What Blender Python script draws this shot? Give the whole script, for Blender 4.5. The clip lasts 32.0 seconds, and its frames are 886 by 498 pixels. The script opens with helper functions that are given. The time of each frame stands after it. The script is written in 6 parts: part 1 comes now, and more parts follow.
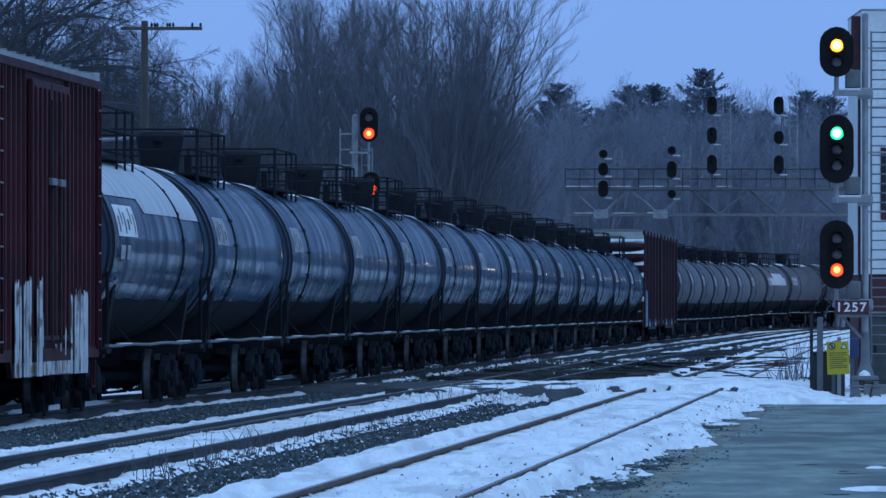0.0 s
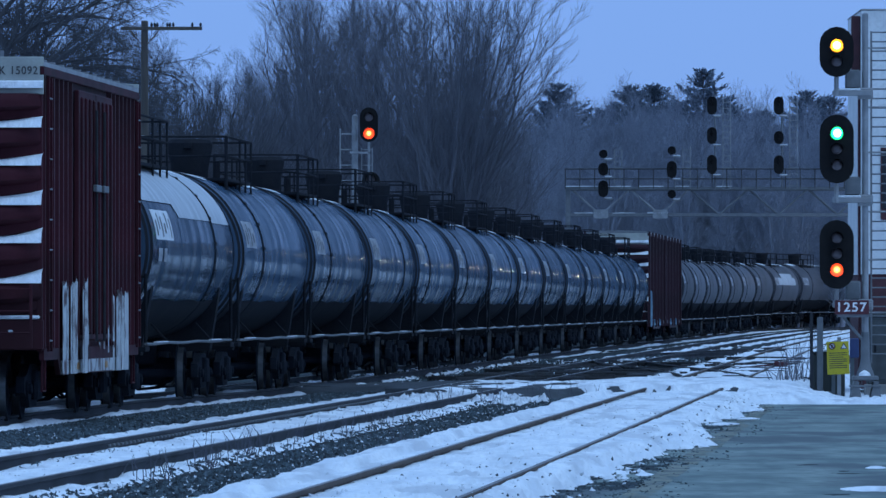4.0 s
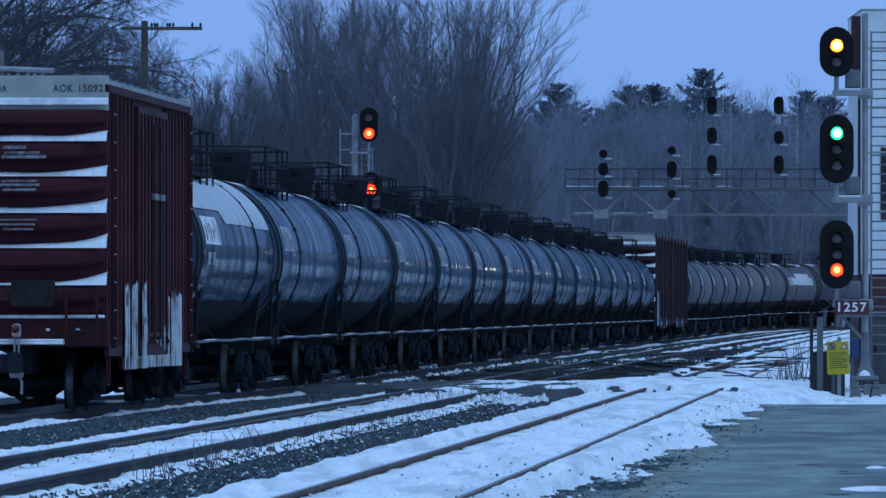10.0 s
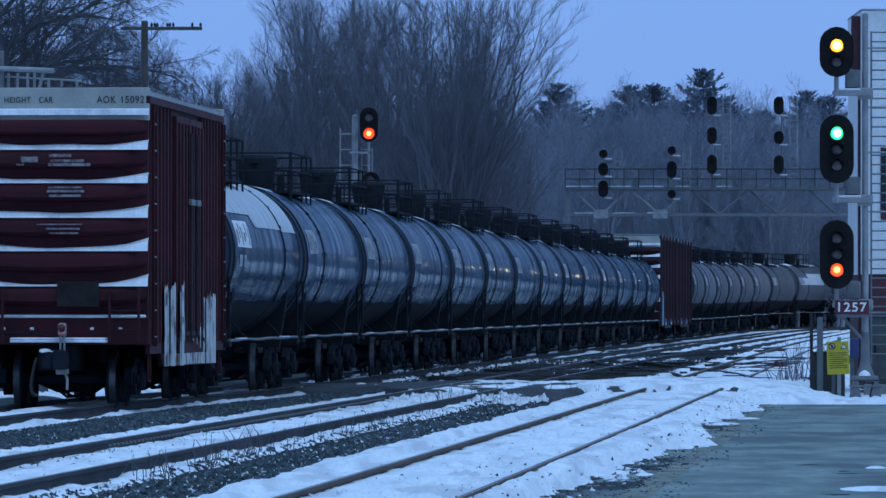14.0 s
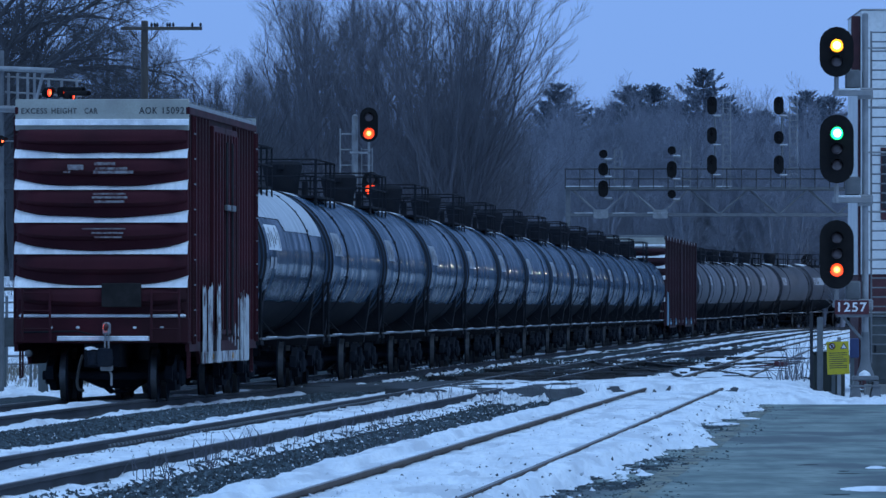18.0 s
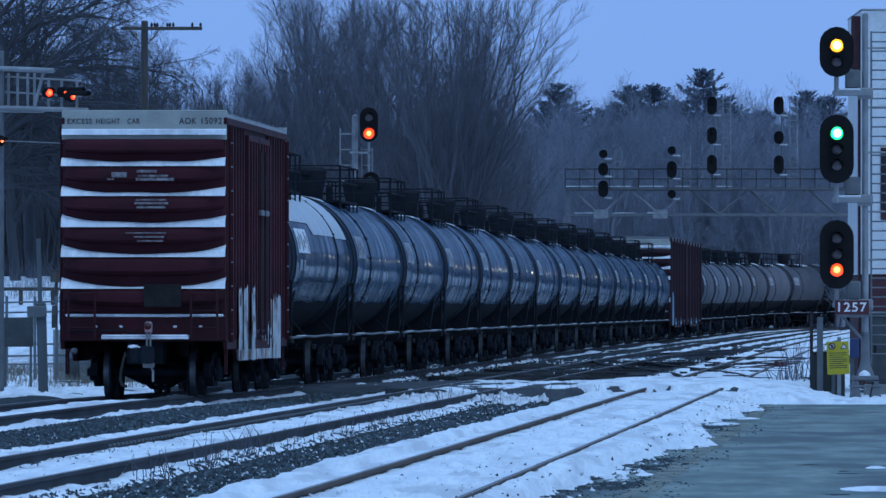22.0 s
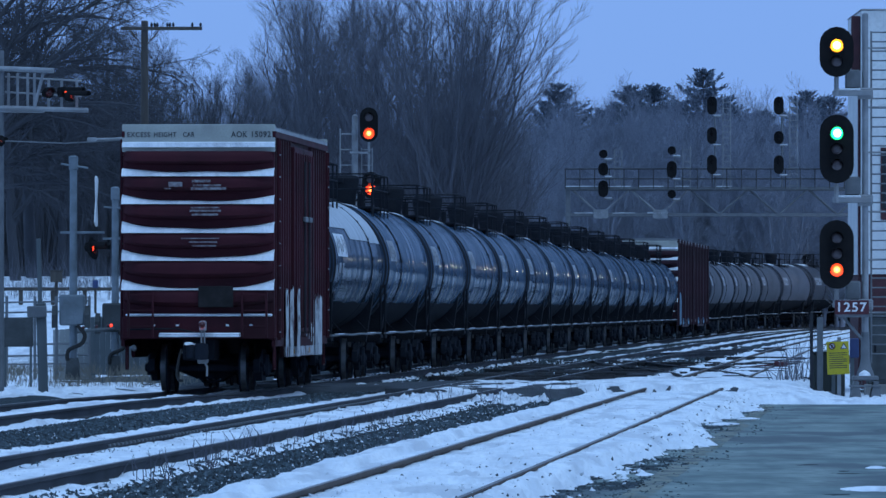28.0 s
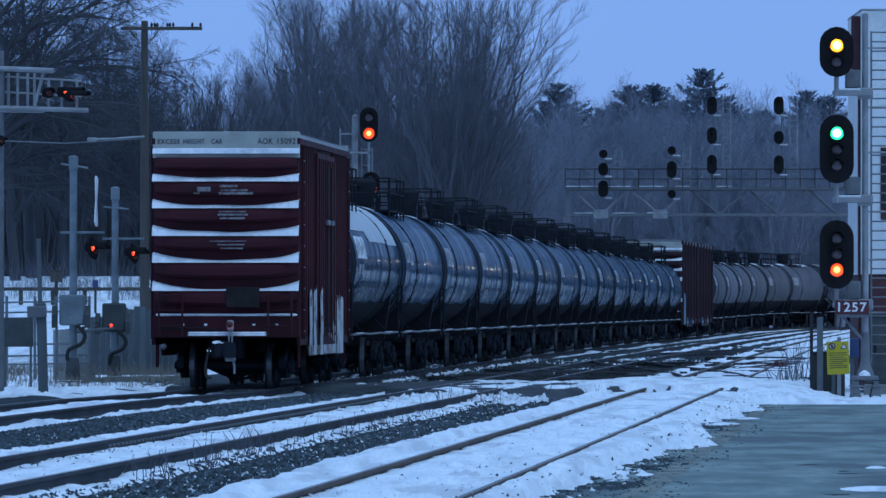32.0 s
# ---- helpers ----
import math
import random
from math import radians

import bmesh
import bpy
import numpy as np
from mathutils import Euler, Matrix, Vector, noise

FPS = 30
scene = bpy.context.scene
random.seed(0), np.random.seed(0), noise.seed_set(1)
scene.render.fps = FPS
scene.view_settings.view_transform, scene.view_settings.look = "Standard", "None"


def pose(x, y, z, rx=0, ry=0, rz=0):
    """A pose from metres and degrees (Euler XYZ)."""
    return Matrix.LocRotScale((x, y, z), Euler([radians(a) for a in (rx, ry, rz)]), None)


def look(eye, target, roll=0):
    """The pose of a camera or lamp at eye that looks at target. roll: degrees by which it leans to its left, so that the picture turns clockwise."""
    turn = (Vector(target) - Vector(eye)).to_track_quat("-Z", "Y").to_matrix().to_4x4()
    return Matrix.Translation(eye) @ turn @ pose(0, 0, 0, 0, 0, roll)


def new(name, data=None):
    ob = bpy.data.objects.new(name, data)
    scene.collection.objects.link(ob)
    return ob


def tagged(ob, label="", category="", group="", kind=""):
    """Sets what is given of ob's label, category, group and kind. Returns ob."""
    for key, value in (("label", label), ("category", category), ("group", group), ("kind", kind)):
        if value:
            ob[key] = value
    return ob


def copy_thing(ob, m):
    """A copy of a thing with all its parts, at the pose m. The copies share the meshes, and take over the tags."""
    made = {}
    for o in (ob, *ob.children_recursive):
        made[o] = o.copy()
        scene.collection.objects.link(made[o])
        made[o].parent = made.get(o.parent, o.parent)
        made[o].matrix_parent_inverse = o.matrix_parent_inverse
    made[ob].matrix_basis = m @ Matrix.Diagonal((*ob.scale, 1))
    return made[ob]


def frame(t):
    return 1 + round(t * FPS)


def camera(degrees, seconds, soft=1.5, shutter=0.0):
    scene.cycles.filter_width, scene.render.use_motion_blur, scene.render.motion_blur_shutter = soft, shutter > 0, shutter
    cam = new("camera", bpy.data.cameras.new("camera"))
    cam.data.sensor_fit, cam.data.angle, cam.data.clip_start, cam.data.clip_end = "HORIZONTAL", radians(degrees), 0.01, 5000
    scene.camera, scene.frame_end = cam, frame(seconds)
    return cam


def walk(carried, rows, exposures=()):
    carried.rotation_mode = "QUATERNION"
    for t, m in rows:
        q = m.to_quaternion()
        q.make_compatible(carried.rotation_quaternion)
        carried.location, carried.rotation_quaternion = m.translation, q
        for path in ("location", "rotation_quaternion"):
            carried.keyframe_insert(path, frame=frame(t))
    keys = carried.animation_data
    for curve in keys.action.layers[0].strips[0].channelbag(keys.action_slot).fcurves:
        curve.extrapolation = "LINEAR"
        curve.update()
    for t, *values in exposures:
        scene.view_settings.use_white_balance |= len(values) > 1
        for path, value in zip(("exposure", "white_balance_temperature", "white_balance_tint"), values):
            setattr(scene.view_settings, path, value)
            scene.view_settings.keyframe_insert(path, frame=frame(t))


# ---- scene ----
# Plan: x to the right, y along the view, z = 0 at the rail tops of the train's track.
cam = camera(6.085, 32.0, soft=1.5)
EYE = (0.0, 0.0, 1.69)
walk(cam, [(0.0, pose(*EYE, 90.412, 0, 0)), (32.0, pose(*EYE, 90.412, 0, 0))],
     exposures=[(0.0, 0.03, 6520, 10), (32.0, 0.03, 6520, 10)])

# ---- light: blue dusk under an even overcast sky ----
SUN_ELEV, SUN_ROT = radians(14), radians(140)
world = bpy.data.worlds.new("dusk_sky")
scene.world = world
world.use_nodes = True
wn, wl = world.node_tree.nodes, world.node_tree.links
wn.clear()
w_out = wn.new("ShaderNodeOutputWorld")
w_bg = wn.new("ShaderNodeBackground")
w_sky = wn.new("ShaderNodeTexSky")
w_sky.sky_type = 'NISHITA'
w_sky.sun_disc = False
w_sky.sun_elevation, w_sky.sun_rotation = SUN_ELEV, SUN_ROT
w_sky.dust_density, w_sky.ozone_density = 0.6, 3.0
# cloud layer: brighter overhead than at the horizon
w_geo = wn.new("ShaderNodeTexCoord")
w_sep = wn.new("ShaderNodeSeparateXYZ")
w_ramp = wn.new("ShaderNodeValToRGB")
w_ramp.color_ramp.elements[0].position, w_ramp.color_ramp.elements[0].color = 0.0, (0.196, 0.388, 0.86, 1)
w_ramp.color_ramp.elements[1].position, w_ramp.color_ramp.elements[1].color = 0.75, (0.31, 0.585, 1.09, 1)
e = w_ramp.color_ramp.elements.new(0.045)
e.color = (0.198, 0.394, 0.885, 1)
w_mix = wn.new("ShaderNodeMix")
w_mix.data_type = 'RGBA'
w_mix.inputs[0].default_value = 0.94
w_scale = wn.new("ShaderNodeVectorMath")
w_scale.operation = 'SCALE'
w_scale.inputs[3].default_value = 0.08
wl.new(w_geo.outputs["Generated"], w_sep.inputs[0])
wl.new(w_sep.outputs[2], w_ramp.inputs[0])
wl.new(w_sky.outputs[0], w_scale.inputs[0])
wl.new(w_scale.outputs[0], w_mix.inputs[6])
wl.new(w_ramp.outputs[0], w_mix.inputs[7])
wl.new(w_mix.outputs[2], w_bg.inputs[0])
w_bg.inputs[1].default_value = 1.0
wl.new(w_bg.outputs[0], w_out.inputs[0])
sun = new("sun", bpy.data.lights.new("sun", 'SUN'))
sun.data.energy, sun.data.angle, sun.data.color = 0.6, radians(40), (0.58, 0.82, 1.0)
sun.matrix_world = look((0, 0, 60), (math.sin(SUN_ROT) * -30, math.cos(SUN_ROT) * -30, 60 - 42 * math.tan(radians(50))))


# ---- materials ----
def surface(name, c1, c2, scale=3.0, rough=0.6, metal=0.0, bump=0.0, fine=40.0, stretch=(1, 1, 1), stain=None, stain_amt=0.5,
            vary=0.0, rough2=None, spec=0.5, island=False):
    """A paint, stone or metal: two tones by a coarse noise, a fine grain, stains, relief, and a small change from piece to piece."""
    m = bpy.data.materials.new(name)
    m.use_nodes = True
    n, l = m.node_tree.nodes, m.node_tree.links
    b = n["Principled BSDF"]
    tc = n.new("ShaderNodeTexCoord")
    mp = n.new("ShaderNodeMapping")
    mp.inputs["Scale"].default_value = stretch
    l.new(tc.outputs["Object"], mp.inputs[0])

    def nz(s, d, src=mp):
        t = n.new("ShaderNodeTexNoise")
        t.inputs["Scale"].default_value, t.inputs["Detail"].default_value = s, d
        l.new(src.outputs[0], t.inputs["Vector"])
        return t

    def mix(a, c, f):
        x = n.new("ShaderNodeMix")
        x.data_type = 'RGBA'
        for sock, v in ((x.inputs[6], a), (x.inputs[7], c)):
            if isinstance(v, tuple):
                sock.default_value = (*v, 1)
            else:
                l.new(v, sock)
        l.new(f, x.inputs[0])
        return x.outputs[2]

    def ramp(src, lo, hi):
        r = n.new("ShaderNodeMapRange")
        r.inputs[1].default_value, r.inputs[2].default_value = lo, hi
        l.new(src, r.inputs[0])
        return r.outputs[0]

    big, grain = nz(scale, 4), nz(fine, 3)
    col = mix(c1, c2, ramp(big.outputs[0], 0.36, 0.64))
    dark = tuple(v * 0.72 for v in c1)
    g = n.new("ShaderNodeMath")
    g.operation = 'MULTIPLY'
    g.inputs[1].default_value = 0.55
    l.new(ramp(grain.outputs[0], 0.45, 0.7), g.inputs[0])
    col = mix(col, dark, g.outputs[0])
    if stain:
        st = nz(scale * 0.45, 6)
        f = n.new("ShaderNodeMath")
        f.operation = 'MULTIPLY'
        f.inputs[1].default_value = stain_amt
        l.new(ramp(st.outputs[0], 0.52, 0.62), f.inputs[0])
        col = mix(col, stain, f.outputs[0])
    if vary:
        oi = n.new("ShaderNodeNewGeometry" if island else "ShaderNodeObjectInfo")
        hs = n.new("ShaderNodeHueSaturation")
        r = n.new("ShaderNodeMapRange")
        r.inputs[3].default_value, r.inputs[4].default_value = 1 - vary, 1 + vary
        l.new(oi.outputs["Random Per Island" if island else "Random"], r.inputs[0])
        l.new(r.outputs[0], hs.inputs["Value"])
        l.new(col, hs.inputs["Color"])
        col = hs.outputs[0]
    l.new(col, b.inputs["Base Color"])
    rr = n.new("ShaderNodeMapRange")
    rr.inputs[3].default_value, rr.inputs[4].default_value = rough, rough2 if rough2 else min(1, rough + 0.15)
    l.new(big.outputs[0], rr.inputs[0])
    l.new(rr.outputs[0], b.inputs["Roughness"])
    b.inputs["Metallic"].default_value = metal
    b.inputs["Specular IOR Level"].default_value = spec
    if bump:
        bp = n.new("ShaderNodeBump")
        bp.inputs["Strength"].default_value, bp.inputs["Distance"].default_value = bump, 0.02
        l.new(grain.outputs[0], bp.inputs["Height"])
        l.new(bp.outputs[0], b.inputs["Normal"])
    return m


def lamp_glow(name, colour, strength, radius):
    """A lit lens: hot in the middle, its own colour towards the rim."""
    m = bpy.data.materials.new(name)
    m.use_nodes = True
    n, l = m.node_tree.nodes, m.node_tree.links
    b = n["Principled BSDF"]
    b.inputs["Base Color"].default_value = (*colour, 1)
    hot = tuple(0.25 * c + 0.75 for c in colour) if colour[1] > 0.3 else (1.0, 0.34, 0.05) if strength > 20 else (1.0, 0.20, 0.06)
    tc = n.new("ShaderNodeTexCoord")
    ln = n.new("ShaderNodeVectorMath")
    ln.operation = 'LENGTH'
    l.new(tc.outputs["Object"], ln.inputs[0])
    r = n.new("ShaderNodeMapRange")
    r.interpolation_type = 'SMOOTHSTEP'
    r.inputs[1].default_value, r.inputs[2].default_value = radius * 0.1, radius * 0.85
    r.inputs[3].default_value, r.inputs[4].default_value = strength, 2.0
    l.new(ln.outputs[1], r.inputs[0])
    k = n.new("ShaderNodeMapRange")
    k.inputs[1].default_value, k.inputs[2].default_value = radius * 0.1, radius * 0.6
    l.new(ln.outputs[1], k.inputs[0])
    x = n.new("ShaderNodeMix")
    x.data_type = 'RGBA'
    x.inputs[6].default_value, x.inputs[7].default_value = (*hot, 1), (*colour, 1)
    l.new(k.outputs[0], x.inputs[0])
    l.new(x.outputs[2], b.inputs["Emission Color"])
    l.new(r.outputs[0], b.inputs["Emission Strength"])
    return m


M = {}
M["snow"] = surface("snow", (0.90, 0.91, 0.92), (0.72, 0.75, 0.79), 3.0, 0.6, fine=16, bump=0.9, stain=(0.46, 0.47, 0.50), stain_amt=0.6, stretch=(1.3, 0.16, 1))
M["maroon"] = surface("maroon_paint", (0.064, 0.013, 0.019), (0.043, 0.010, 0.015), 1.2, 0.65, fine=30, stain=(0.026, 0.011, 0.012), stain_amt=0.6, spec=0.15)
M["cream"] = surface("cream_paint", (0.42, 0.43, 0.38), (0.34, 0.35, 0.32), 1.5, 0.6, fine=30, stain=(0.22, 0.22, 0.20))
M["worn_white"] = surface("worn_white_paint", (0.56, 0.58, 0.58), (0.42, 0.44, 0.45), 5.0, 0.65, fine=24, stain=(0.09, 0.05, 0.05), stain_amt=0.95, stretch=(1, 1.2, 1.1))

M["tank"] = surface("tank_paint", (0.040, 0.070, 0.108), (0.022, 0.043, 0.070), 0.9, 0.5, fine=7, stain=(0.078, 0.114, 0.158), stain_amt=0.7, stretch=(0.8, 0.16, 0.8), vary=0.22, rough2=0.7, spec=0.0)


def lacquer(m, worn, fresh, rough, wave):
    """A clear coat over the paint, streaked by weather, with the slight waves of rolled plate."""
    n, l = m.node_tree.nodes, m.node_tree.links
    p = n["Principled BSDF"]
    tc = n.new("ShaderNodeTexCoord")

    def field_noise(stretch, detail):
        mp, nz = n.new("ShaderNodeMapping"), n.new("ShaderNodeTexNoise")
        mp.inputs["Scale"].default_value = stretch
        nz.inputs["Scale"].default_value, nz.inputs["Detail"].default_value = 1.0, detail
        l.new(tc.outputs["Object"], mp.inputs[0])
        l.new(mp.outputs[0], nz.inputs["Vector"])
        return nz.outputs[0]

    bp, mr = n.new("ShaderNodeBump"), n.new("ShaderNodeMapRange")
    bp.inputs["Strength"].default_value, bp.inputs["Distance"].default_value = 1.0, wave
    l.new(field_noise((0.9, 0.35, 0.9), 4.0), bp.inputs["Height"])
    l.new(bp.outputs[0], p.inputs["Coat Normal"])
    for i, v in ((1, 0.36), (2, 0.66), (3, worn), (4, fresh)):
        mr.inputs[i].default_value = v
    l.new(field_noise((0.45, 0.75, 0.45), 5.0), mr.inputs[0])
    l.new(mr.outputs[0], p.inputs["Coat Weight"])
    p.inputs["Coat Roughness"].default_value = rough


lacquer(M["tank"], 0.10, 0.46, 0.11, 0.016)

M["tank_far"] = surface("grey_tank_paint", (0.078, 0.080, 0.094), (0.052, 0.054, 0.065), 0.8, 0.55, fine=12, stain=(0.11, 0.105, 0.115), stretch=(1, 0.3, 1), vary=0.3, spec=0.2)
M["maroon_dark"] = surface("dark_maroon_paint", (0.036, 0.012, 0.018), (0.026, 0.009, 0.014), 1.2, 0.6, fine=30, stain=(0.02, 0.010, 0.012), stain_amt=0.6, spec=0.2)
M["spray"] = surface("pale_spray_paint", (0.22, 0.38, 0.50), (0.15, 0.25, 0.34), 4, 0.6)
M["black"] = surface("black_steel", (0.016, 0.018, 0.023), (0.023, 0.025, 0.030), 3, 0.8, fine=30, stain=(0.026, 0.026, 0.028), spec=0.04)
M["grime"] = surface("grimy_cast_steel", (0.017, 0.021, 0.029), (0.025, 0.029, 0.037), 4, 0.9, fine=40, bump=0.3, spec=0.04)
M["tread"] = surface("bright_wheel_tread", (0.17, 0.175, 0.185), (0.10, 0.105, 0.11), 6, 0.4, metal=0.7, fine=30)
M["rail"] = surface("rusty_rail", (0.048, 0.050, 0.056), (0.030, 0.032, 0.036), 2, 0.75, fine=50, stretch=(1, 0.3, 1), spec=0.15)
M["brown_rail"] = surface("brown_rusty_rail", (0.115, 0.084, 0.066), (0.072, 0.056, 0.048), 2, 0.75, fine=50, stretch=(1, 0.3, 1), spec=0.15)
M["railtop"] = surface("worn_rail_head", (0.22, 0.20, 0.18), (0.12, 0.10, 0.09), 1, 0.4, metal=0.7, fine=20, stretch=(1, 0.2, 1))
M["tie"] = surface("creosoted_tie", (0.030, 0.031, 0.033), (0.048, 0.048, 0.050), 6, 0.9, fine=60, bump=0.5, vary=0.3, spec=0.1)
M["ballast"] = surface("ballast_bed", (0.048, 0.063, 0.069), (0.027, 0.034, 0.038), 5, 0.95, spec=0.1, fine=22, bump=0.9)

M["stone"] = surface("ballast_stone", (0.070, 0.097, 0.110), (0.025, 0.034, 0.040), 7, 0.85, fine=40, bump=0.4, vary=0.75, island=True)

M["worn_line"] = surface("worn_line_paint", (0.25, 0.25, 0.19), (0.17, 0.19, 0.165), 2.0, 0.7, fine=14, bump=0.1, stain=(0.10, 0.12, 0.12), stain_amt=0.9, spec=0.2)
M["asphalt"] = surface("wet_asphalt", (0.088, 0.128, 0.118), (0.225, 0.270, 0.236), 1.3, 0.6, fine=7.0, bump=0.2, stain=(0.060, 0.076, 0.078), stain_amt=0.9, stretch=(0.9, 0.30, 1), spec=0.25)

M["panel"] = surface("crossing_panel", (0.066, 0.073, 0.080), (0.042, 0.047, 0.053), 1.5, 0.8, fine=6, bump=0.3, spec=0.12)

M["galv"] = surface("galvanized_steel", (0.32, 0.33, 0.34), (0.23, 0.24, 0.25), 3, 0.5, metal=0.35, fine=25, stain=(0.2, 0.17, 0.15), stain_amt=0.3)
M["pole"] = surface("weathered_pole", (0.085, 0.075, 0.065), (0.055, 0.048, 0.043), 5, 0.9, fine=30, stretch=(1, 1, 0.12), bump=0.4)
M["head"] = surface("black_signal_paint", (0.015, 0.015, 0.016), (0.020, 0.019, 0.019), 4, 0.85, fine=30, spec=0.05)
M["lens_off"] = surface("dark_lens", (0.11, 0.085, 0.09), (0.08, 0.065, 0.07), 20, 0.3, fine=60)
M["lens_black"] = surface("unlit_lens_in_hood", (0.022, 0.020, 0.022), (0.016, 0.015, 0.016), 20, 0.5, fine=60, spec=0.1)
M["lens_red_off"] = surface("dark_red_lens", (0.09, 0.012, 0.012), (0.06, 0.01, 0.01), 20, 0.2, fine=60)
M["yellow_sign"] = surface("yellow_sign", (0.62, 0.50, 0.02), (0.55, 0.43, 0.02), 2, 0.5, fine=30)
M["red_plate"] = surface("red_plate", (0.085, 0.009, 0.016), (0.065, 0.008, 0.013), 3, 0.5, fine=20)
M["amber"] = surface("amber_reflector", (0.45, 0.20, 0.02), (0.38, 0.16, 0.02), 4, 0.4)
M["white"] = surface("white_paint", (0.78, 0.78, 0.77), (0.70, 0.70, 0.70), 2, 0.55, fine=20)
M["dark_text"] = surface("dark_lettering", (0.045, 0.045, 0.05), (0.06, 0.06, 0.06), 5, 0.6)
# the bluish lift in these barks paints in haze, most in the far one
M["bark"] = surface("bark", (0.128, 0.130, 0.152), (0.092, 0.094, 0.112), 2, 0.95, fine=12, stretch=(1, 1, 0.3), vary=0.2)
M["hazed_bark"] = surface("haze_paled_bark", (0.25, 0.27, 0.325), (0.19, 0.205, 0.25), 2, 0.95, fine=12, stretch=(1, 1, 0.3), vary=0.12)

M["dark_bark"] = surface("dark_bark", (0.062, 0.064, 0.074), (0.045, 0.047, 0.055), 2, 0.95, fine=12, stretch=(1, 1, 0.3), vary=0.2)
# needles paled and blued: the haze before the pines is put into colour
M["needles"] = surface("haze_paled_needles", (0.150, 0.182, 0.225), (0.112, 0.140, 0.178), 1.5, 0.9, fine=6, vary=0.12)
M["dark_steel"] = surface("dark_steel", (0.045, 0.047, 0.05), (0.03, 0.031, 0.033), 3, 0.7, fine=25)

# the slope's pale blue tone paints in the haze lying over it
M["woods"] = surface("haze_paled_leaf_litter", (0.20, 0.215, 0.255), (0.17, 0.182, 0.218), 0.05, 0.95, fine=0.4, stretch=(1, 1, 0.3))

M["grass"] = surface("dry_grass", (0.24, 0.215, 0.175), (0.16, 0.145, 0.12), 3, 0.95, fine=10, vary=0.2)
M["brick"] = surface("red_wall", (0.085, 0.030, 0.034), (0.060, 0.024, 0.028), 4, 0.85, fine=30, bump=0.3)
M["siding"] = surface("white_siding", (0.70, 0.71, 0.70), (0.60, 0.61, 0.61), 1, 0.6, fine=15)
M["glass"] = surface("dark_window_glass", (0.012, 0.013, 0.016), (0.02, 0.02, 0.022), 2, 0.08)
M["blue"] = surface("blue_paint", (0.03, 0.05, 0.15), (0.025, 0.045, 0.12), 3, 0.5)
M["fence"] = surface("grey_fence_board", (0.118, 0.138, 0.146), (0.078, 0.094, 0.102), 3, 0.9, fine=20, stretch=(1, 1, 0.1), bump=0.4, vary=0.2)
M["fence_pale"] = surface("pale_grey_fence_board", (0.25, 0.27, 0.27), (0.19, 0.205, 0.205), 3, 0.9, fine=20, stretch=(1, 1, 0.1), bump=0.4, vary=0.15)
M["cabinet"] = surface("green_cabinet_paint", (0.030, 0.038, 0.034), (0.022, 0.028, 0.025), 3, 0.6, fine=20)
M["galv_dark"] = surface("dull_grey_steel", (0.16, 0.17, 0.18), (0.11, 0.12, 0.13), 3, 0.6, fine=25)
M["gate_steel"] = surface("weathered_gate_steel", (0.20, 0.235, 0.26), (0.14, 0.17, 0.19), 3, 0.6, fine=25, stain=(0.10, 0.115, 0.125), stain_amt=0.6, metal=0.2)
M["case_grey"] = surface("weathered_case_paint", (0.075, 0.082, 0.084), (0.055, 0.060, 0.062), 3, 0.7, fine=20, stain=(0.04, 0.042, 0.042), spec=0.2)
M["concrete"] = surface("concrete", (0.24, 0.24, 0.23), (0.17, 0.17, 0.165), 3, 0.85, fine=25, bump=0.3)
M["rubber"] = surface("black_rubber", (0.012, 0.012, 0.012), (0.018, 0.018, 0.018), 5, 0.7)
M["yellow_lamp"] = lamp_glow("lit_yellow_lens", (1.0, 0.36, 0.02), 24, 0.155)
M["red_lamp"] = lamp_glow("lit_red_lens", (1.0, 0.06, 0.015), 21, 0.130)
M["red_lamp_far"] = lamp_glow("lit_far_red_lens", (1.0, 0.06, 0.015), 21, 0.17)
M["green_lamp"] = lamp_glow("lit_green_lens", (0.01, 0.90, 0.24), 60, 0.155)
M["tail_lamp"] = lamp_glow("lit_tail_lens", (1.0, 0.08, 0.015), 14, 0.075)
M["arm_red"] = lamp_glow("lit_arm_lens", (1.0, 0.05, 0.02), 2.2, 0.05)
M["red_small"] = lamp_glow("lit_red_flasher", (1.0, 0.04, 0.015), 5, 0.12)


# ---- mesh building ----
def chamfer_faces():
    cs = [(x, y, z) for x in (0, 1) for y in (0, 1) for z in (0, 1)]
    ix = {c: i for i, c in enumerate(cs)}
    out = []
    for a in range(3):
        b, c = (a + 1) % 3, (a + 2) % 3
        for s in (0, 1):
            q = []
            for sb, sc in ((0, 0), (1, 0), (1, 1), (0, 1)):
                k = [0, 0, 0]
                k[a], k[b], k[c] = s, sb, sc
                q.append(ix[tuple(k)] * 3 + a)
            out.append(q if s else q[::-1])
            for sb in (0, 1):
                k0, k1 = [0, 0, 0], [0, 0, 0]
                k0[a] = k1[a] = s
                k0[b] = k1[b] = sb
                k1[c] = 1
                e0, e1 = ix[tuple(k0)] * 3, ix[tuple(k1)] * 3
                q = [e0 + a, e0 + b, e1 + b, e1 + a]
                out.append(q if s == sb else q[::-1])
    for c in cs:
        q = [ix[c] * 3, ix[c] * 3 + 1, ix[c] * 3 + 2]
        out.append(q if sum(c) % 2 else q[::-1])
    return cs, out


CORNERS, CHAMFER = chamfer_faces()


